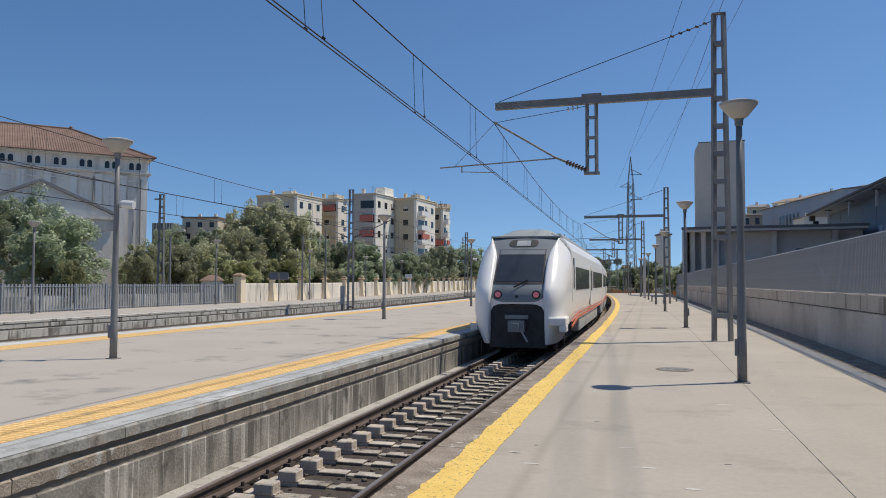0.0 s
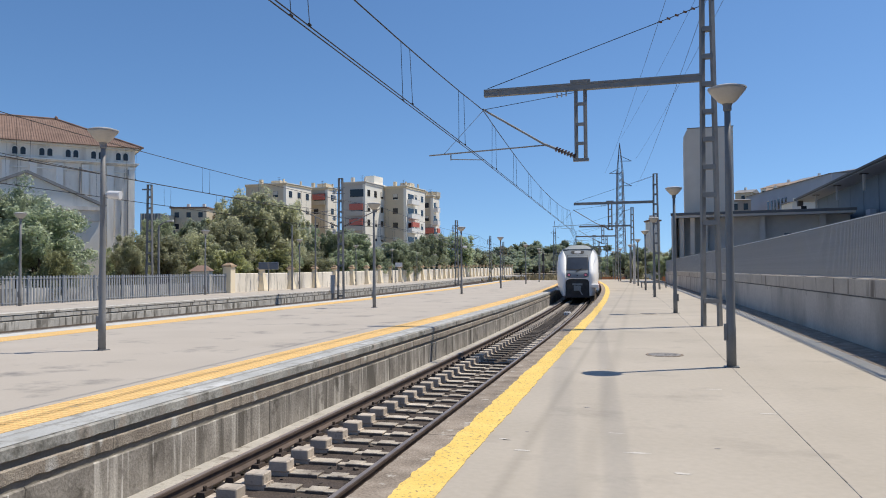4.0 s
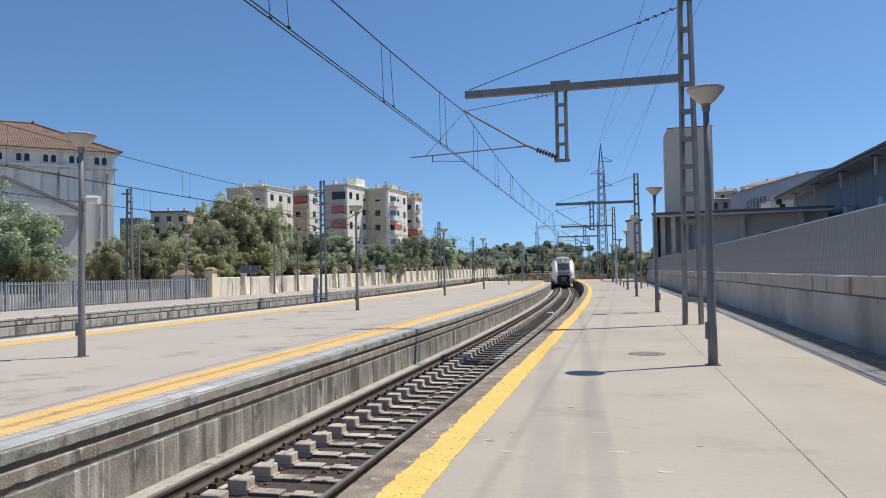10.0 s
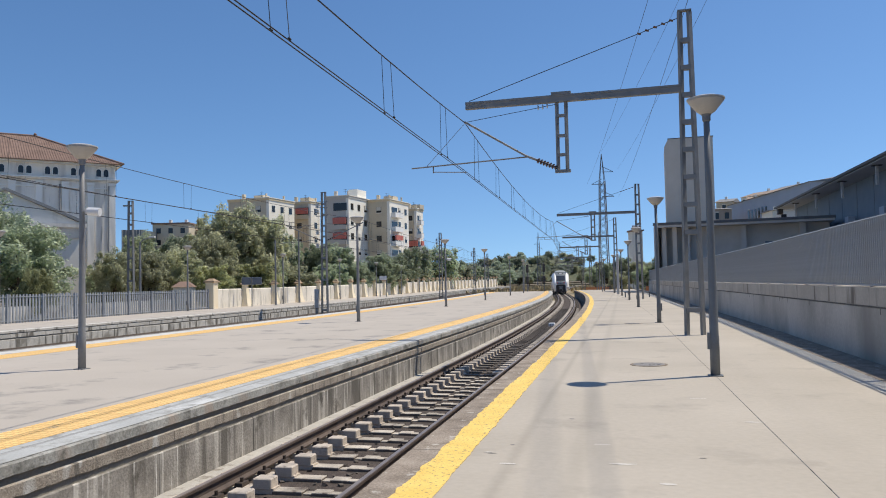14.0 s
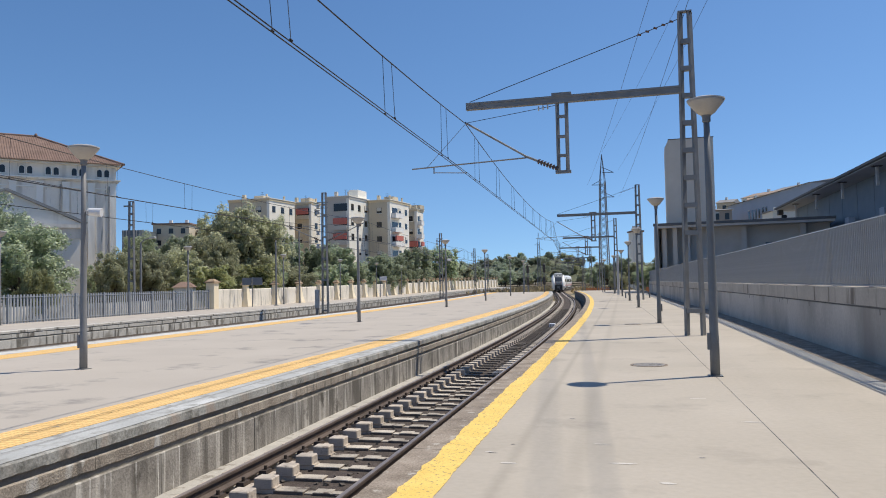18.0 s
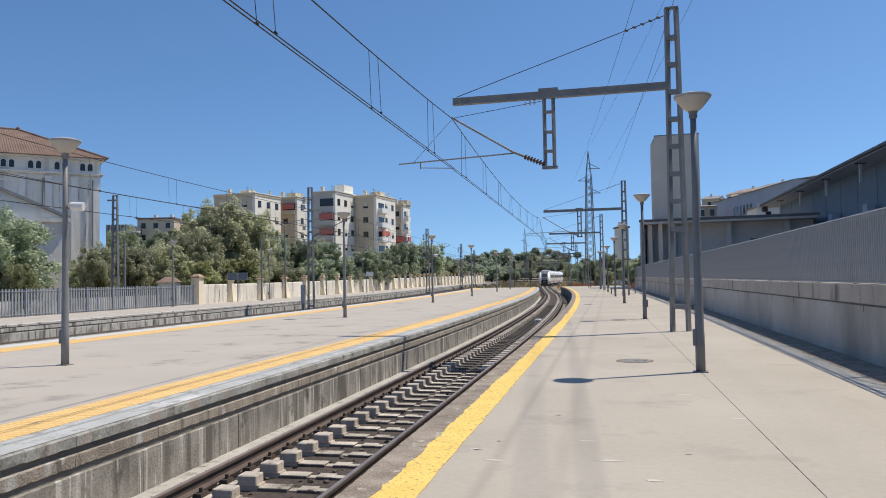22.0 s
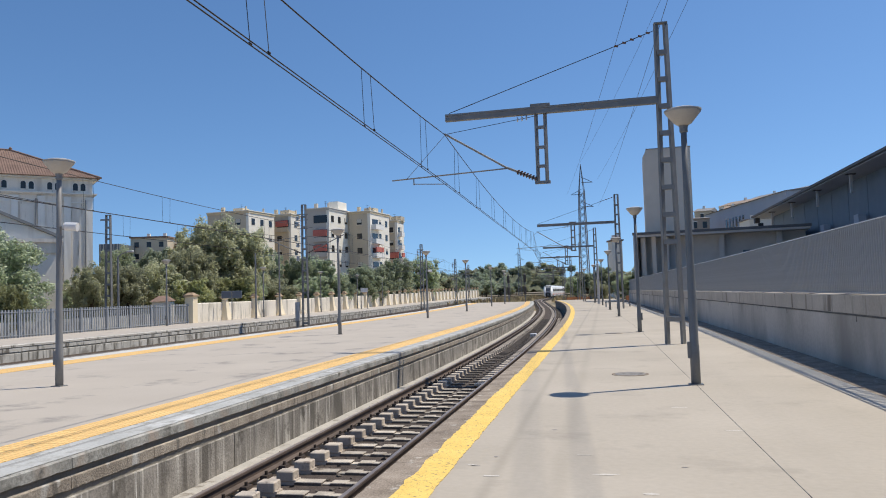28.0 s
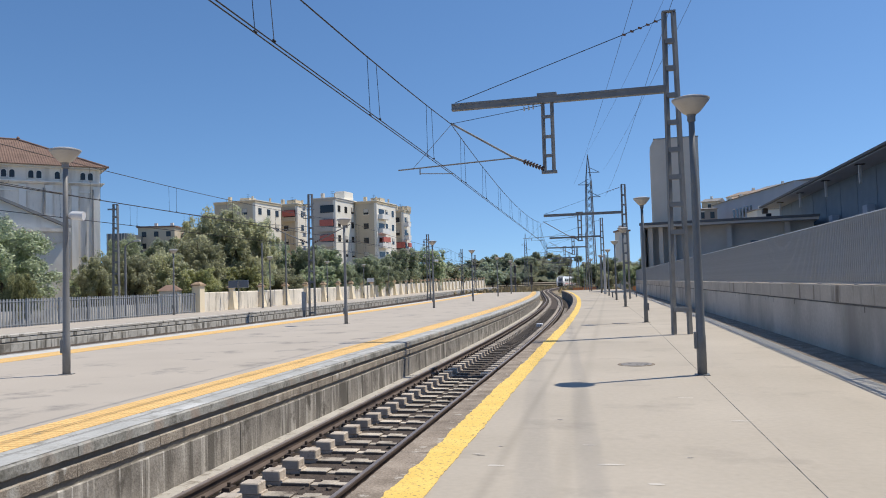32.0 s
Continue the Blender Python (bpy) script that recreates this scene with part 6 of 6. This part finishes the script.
        v = [bm.verts.new((s * x, y, z)) for x, y, z in ((1.13, 2.0, 3.70), (1.08, 2.6, 3.64), (0.98, 5.2, 3.76), (1.36, 5.2, 3.3), (1.37, 2.7, 3.3), (1.10, 2.06, 3.66))]
        bm.faces.new(v)
        part("roof_flank", bm, M["train_white"], t)
    # windscreen and destination display follow the mask
    def pane(name, z0, z1, w0, w1, material, proud, label="", round_ends=False):
        bm = bmesh.new()
        rows = []
        for i in range(9):
            k = i / 8
            z = z0 + (z1 - z0) * k
            w = w0 + (w1 - w0) * k
            if round_ends:
                w *= 0.72 + 0.28 * math.sqrt(max(0.0, 1 - (2 * k - 1) ** 2))
            rows.append([bm.verts.new((px, lean(z) + 0.04 + 0.10 * (px / half_mask(z)) ** 2 - proud, z)) for px in [w * (j / 4 - 1) for j in range(9)]])
        for a, b in zip(rows, rows[1:]):
            for j in range(8):
                bm.faces.new((a[j], a[j + 1], b[j + 1], b[j]))
        return part(name, bm, material, t, label, smooth=True)
    pane("windscreen_frame", 2.21, 3.28, 0.77, 0.73, M["train_under"], 0.016)
    pane("upper_band", 3.12, 3.26, 0.71, 0.70, M["train_dark"], 0.022)
    pane("windscreen", 2.27, 3.10, 0.72, 0.69, M["train_glass"], 0.028, "large sloping windscreen")
    pane("display_frame", 3.37, 3.61, 0.46, 0.46, M["train_under"], 0.02, round_ends=True)
    pane("destination_display", 3.40, 3.58, 0.22, 0.22, M["train_grey"], 0.03)
    for s in (-1, 1):
        y = 0.12 + 0.04 + 0.05
        bm = bmesh.new()
        tube(bm, (s * 0.57, y + 0.06, 1.88), (s * 0.57, y - 0.03, 1.88), 0.13, n=20)
        bez = part("lamp_housing", bm, M["train_under"], t)
        bm = bmesh.new()
        tube(bm, (s * 0.57, y - 0.03, 1.88), (s * 0.57, y - 0.045, 1.88), 0.088, n=20)
        part("tail_lamp", bm, M["tail_red"], bez, "lit red tail lamp")
    bm = bmesh.new()
    tube(bm, (0.0, 0.24, 1.82), (0.0, 0.14, 1.82), 0.045, n=12)
    part("horn_hole", bm, M["train_under"], t)
    bm = bmesh.new()
    beam(bm, (-0.10, lean(2.1) - 0.03, 2.10), (0.30, lean(2.32) - 0.03, 2.32), 0.03, 0.05)
    part("wiper", bm, M["train_under"], t)
    # dark opening with the coupler
    part("coupler_recess", box_bm(-0.84, 0.28, 0.3, 0.84, 1.7, 1.58), M["train_under"], t)
    bm = bmesh.new()
    box(bm, -0.24, -0.02, 0.78, 0.24, 0.4, 1.12)
    box(bm, -0.34, 0.05, 1.16, 0.34, 0.4, 1.28)
    box(bm, -0.1, -0.16, 0.86, 0.1, 0.0, 1.04)
    part("coupler", bm, M["train_dark"], t, "dark steel coupler")
    bm = bmesh.new()
    tube(bm, (0.16, 0.05, 0.8), (0.34, 0.0, 0.5), 0.03, n=8)
    part("brake_hose", bm, M["train_grey"], t)
    for s in (-1, 1):
        part("corner_step", box_bm(min(s * 0.93, s * (1.47 if s > 0 else 1.30)), 0.02 if s > 0 else 0.5, 0.98, max(s * 0.93, s * (1.47 if s > 0 else 1.30)), 1.1, 1.22, bevel=0.03), M["train_white"], t)
        part("step_bracket", box_bm(min(s * 1.26, s * 1.48), 0.03 if s > 0 else 0.5, 0.80, max(s * 1.26, s * 1.48), 0.5, 1.0, bevel=0.02), M["train_white"], t)
        for z, thick in ((0.98, 0.075), (1.13, 0.04)):
            bm = bmesh.new()
            beam(bm, (s * 1.466, 2.0, z - 0.12), (s * 1.466, 4.9, z + 0.08), 0.03, thick)
            part("stripe", bm, M["train_red"], t)
    return t


CAR = 25.6
cars = [carriage(True), carriage(False)]
cars.append(copy_thing(cars[1], Matrix()))


def tail_at(t):
    """How far along the line the train's tail is."""
    return 22.3 + 7.85 * t


def sway(t):
    """How far the train runs to the side of the line."""
    rows = ((0.0, 0.0), (1.0, -0.05), (2.0, 0.08), (3.0, 0.20), (6.0, 0.28), (7.0, 0.22), (8.0, 0.12), (10.0, 0.0))
    for (ta, a), (tb, b) in zip(rows, rows[1:]):
        if t <= tb:
            return a + (b - a) * (t - ta) / (tb - ta)
    return 0.0


def on_line(y):
    return Vector((mid(y), y, RAIL_Z))


def motions():
    for i, c in enumerate(cars):
        rows = []
        for k in range(33):
            y = tail_at(float(k)) + CAR * i
            a, b = on_line(y + 4.0), on_line(y + 21.2)
            turn = math.degrees(math.atan2(-(b.x - a.x), b.y - a.y))
            h = (b - a).normalized()
            p = a - h * 4.0
            p = p + Vector((sway(float(k)), 0, 0))
            rows.append((float(k), pose(p.x, p.y, RAIL_Z + 0.004, 0, 0, turn)))
        walk(c, rows)


# ---- pieces of tracks, copings and platform walls
def sleepers(root, d, y0, count, far_to, blocks):
    bm = bmesh.new()
    for x0, x1, w in ((-1.3, -0.25, 0.105), (0.60, 1.3, 0.135)):
        box(bm, x0, -w, -1.05, x1, w, -0.85, taper=0.012)
    bmesh.ops.recalc_face_normals(bm, faces=bm.faces[:])
    base = bm
    first = None
    dark_from = None
    for i in range(count):
        y = y0 + 0.6 * i
        m = pose(mid(y) + d, y, 0, 0, 0, math.degrees(math.atan(-head(y))))
        if y > 19.5 and dark_from is None and first is not None:
            # beyond here the middles are black: oil and the gaps' shade in one colour
            dark_from = y
            s = again(first[0], root, m)
            extra = []
            for k, e in enumerate(first[1]):
                if k:
                    extra.append(again(e, s))
                    continue
                dark = e.data.copy()
                dark.materials[0] = M["tie_far"]
                o = new("tie_top", dark)
                o.parent = s
                extra.append(o)
            if blocks:
                extra.append(part("chair_pad", box_bm(0.46, -0.13, -0.87, 0.74, 0.13, -0.80, bevel=0.01), M["sleeper"], s))
            first = (s, extra)
            continue
        if first is None:
            s = part("sleeper", base, M["sleeper"], root)
            s.matrix_basis = m
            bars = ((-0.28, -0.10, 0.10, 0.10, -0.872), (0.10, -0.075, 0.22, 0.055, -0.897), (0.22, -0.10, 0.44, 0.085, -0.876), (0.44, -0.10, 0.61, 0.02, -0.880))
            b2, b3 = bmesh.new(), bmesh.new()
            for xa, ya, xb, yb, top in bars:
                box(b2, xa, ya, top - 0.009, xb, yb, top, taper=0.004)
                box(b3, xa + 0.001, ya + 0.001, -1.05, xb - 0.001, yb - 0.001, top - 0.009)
            # pale tops on darker bodies: dirt and the sides' shade share one colour
            extra = [part("tie_top", b2, M["tie"], s, "pale worn top of the tie"), part("tie_bar", b3, M["tie_side"], s, "brown side of the tie, dirt and shade in its colour")]
            if blocks:
                extra.append(part("chair_block", box_bm(-0.53, -0.105, -0.87, -0.29, 0.105, -0.735, bevel=0.012), M["sleeper"], s))
            for x in (-0.72, -1.02, 0.72, 1.02):
                b2 = bmesh.new()
                box(b2, x - 0.06, -0.10, -0.86, x + 0.06, 0.10, -0.805, taper=0.015)
                tube(b2, (x, 0, -0.84), (x, 0, -0.755), 0.022, n=6)
                extra.append(part("rail_clip", b2, M["clip"], s))
            first = (s, extra)
        else:
            s = again(first[0], root, m)
            for e in first[1]:
                again(e, s)
    rest, pale = bmesh.new(), bmesh.new()
    y = y0 + 0.6 * count
    while y < far_to:
        m = pose(mid(y) + d, y, 0, 0, 0, math.degrees(math.atan(-head(y))))
        box(rest, -1.3, -0.11, -1.0, -0.3, 0.11, -0.85, m)
        box(rest, 0.62, -0.12, -1.0, 1.3, 0.12, -0.85, m)
        if blocks:
            box(pale, -0.53, -0.15, -0.87, -0.27, 0.15, -0.735, m)
            box(pale, 0.46, -0.15, -0.87, 0.74, 0.15, -0.79, m)
        y += 0.6
    tagged(part("sleeper", rest, M["tie_far"], root), kind="stuff")
    if blocks:
        tagged(part("chair_block", pale, M["sleeper"], root), kind="stuff")
    else:
        pale.free()


sleepers(track_roots[0], 0.0, -18.44, 144, FAR, True)
sleepers(track_roots[1], TRACKS[1], 12.0, 8, 120, False)
sleepers(track_roots[2], TRACKS[2], 12.0, 8, 120, False)


def rough_stone(x0, x1, z0, z1, length, gap, wear, rng, front_right, n=26):
    """A long stone with chipped, uneven edges on the side towards the track."""
    bm = bmesh.new()
    out, back = (x1, x0) if front_right else (x0, x1)
    way = 1 if out > back else -1
    rows = []
    for i in range(n + 1):
        y = gap + (length - gap) * i / n
        e = [abs(rng.gauss(0, wear)) for _ in range(4)]
        pts = ((back, z0), (out - way * e[0] * 0.5, z0 + e[1]), (out - way * e[2] * 0.3, z1 - 0.012 - e[3] * 0.4), (out - way * (0.012 + e[3]), z1), (back, z1))
        row = []
        for x, z in pts:
            row.append(bm.verts.new((x, y, z)))
        rows.append(row)
    for a, b in zip(rows, rows[1:]):
        for k in range(5):
            bm.faces.new((a[k], a[(k + 1) % 5], b[(k + 1) % 5], b[k]))
    bm.faces.new(rows[0][::-1])
    bm.faces.new(rows[-1])
    return bm


def slabs(root, name, d0, d1, z0, z1, length, gap, y0, y1, near, material, wear=0.0, jitter=0.0, seed=1):
    """Stones laid end to end along the line: the near ones single, the rest joined."""
    rng = random.Random(seed)
    kinds = []
    rest = bmesh.new()
    y = y0
    while y < y1:
        k = math.degrees(math.atan(-head(y + length / 2)))
        m = pose(mid(y) + (d0 + d1) / 2 + rng.uniform(-jitter, jitter), y, rng.uniform(-jitter, jitter) * 0.6, 0, 0, k)
        hi = abs(d1 - d0) / 2
        lo = -hi
        if y < near:
            if len(kinds) < (5 if wear else 1):
                bm = rough_stone(lo, hi, z0, z1, length, gap, wear, rng, d0 > d1) if wear else box_bm(lo, gap, z0, hi, length, z1)
                bmesh.ops.recalc_face_normals(bm, faces=bm.faces[:])
                kinds.append(part(name, bm, material, root))
                kinds[-1].matrix_basis = m
            else:
                again(rng.choice(kinds), root, m)
        else:
            box(rest, lo, gap, z0, hi, length, z1, m)
        y += length
    tagged(part(name, rest, material, root), kind="stuff")


slabs(p1, "coping_slab", E1, 2.166, -0.16, 0.0, 1.0, 0.003, -24, 124, 60, M["coping_brown"], wear=0.004, jitter=0.003)
slabs(p2, "coping_slab", -1.60, -2.135, -0.122, 0.0, 2.0, 0.005, -23, 119, 70, M["coping"], wear=0.004, jitter=0.003, seed=3)
slabs(p2, "course_block", -1.612, -2.13, -0.335, -0.198, 1.5, 0.010, -23, 119, 70, M["course"], wear=0.006, jitter=0.004, seed=4)
slabs(p2, "wall_panel", -1.622, -2.13, -1.05, -0.412, 2.4, 0.010, -23, 119, 70, M["dirty_wall"], wear=0.007, jitter=0.003, seed=5)
# strip behind the stones; part of the joints' shade is in its dark colour
part("shadow_joint", swept([(-1.645, -0.6), (-1.645, -0.10), (-2.132, -0.10), (-2.132, -0.6)], steps(-25, 119, 2)), M["recess_dark"], p2)
slabs(p2, "tactile_tile", -2.145, -2.475, 0.001, 0.010, 0.4, 0.006, -22, 119, 40, M["yellow_tile"], seed=6)
slabs(p2, "tactile_tile", -2.487, -2.83, 0.001, 0.010, 0.4, 0.006, -22, 119, 40, M["yellow_tile"], seed=7)
slabs(p3, "coping_slab", -19.95, -20.495, -0.095, 0.004, 2.4, 0.008, -8, 258, 62, M["coping_pale"], wear=0.006, jitter=0.003, seed=8)
slabs(p3, "course_block", -19.965, -20.495, -0.285, -0.120, 2.4, 0.008, -8, 258, 62, M["course_pale"], wear=0.008, jitter=0.004, seed=9)
slabs(p3, "wall_panel", -19.975, -20.495, -1.1, -0.345, 2.4, 0.008, -8, 258, 62, M["wall_pale"], wear=0.010, jitter=0.004, seed=10)
part("shadow_joint", swept([(-19.99, -1.0), (-19.99, -0.09), (-20.498, -0.09), (-20.498, -1.0)], steps(-10, 260, 3)), M["recess_dark"], p3)

# added row of dark blocks: the wall base's shade and soot in their colour
slabs(p3, "footing_block", -19.93, -20.49, -1.1, -0.68, 2.4, 0.008, -8, 258, 20, M["tie_side"], wear=0.010, jitter=0.004, seed=12)

# scuffs and stains worn into the concrete
def patches(root, name, material, label, spots, seed):
    rng = random.Random(seed)
    for x, y, a, b in spots:
        bm = bmesh.new()
        rim = []
        for k in range(11):
            w = 2 * math.pi * k / 11
            r = rng.uniform(0.6, 1.1)
            rim.append(bm.verts.new((x + a * r * math.cos(w), y + b * r * math.sin(w), 0.0022)))
        bm.faces.new(rim)
        part(name, bm, material, root, label)


patches(p1, "scuff", M["scuff"], "pale scuff in the concrete", ((-1.09, 6.56, 0.10, 0.03), (-0.12, 6.69, 0.13, 0.03), (-0.33, 7.45, 0.09, 0.02), (-1.33, 6.97, 0.05, 0.02), (0.22, 6.10, 0.07, 0.03), (1.21, 8.81, 0.14, 0.03), (0.75, 10.44, 0.12, 0.03)), 3)
patches(p1, "oil_stain", M["lid"], "dark oil stain", ((-1.29, 6.93, 0.05, 0.01), (-1.16, 7.32, 0.03, 0.02), (-0.71, 8.77, 0.04, 0.03), (0.54, 7.01, 0.03, 0.02)), 5)

motions()
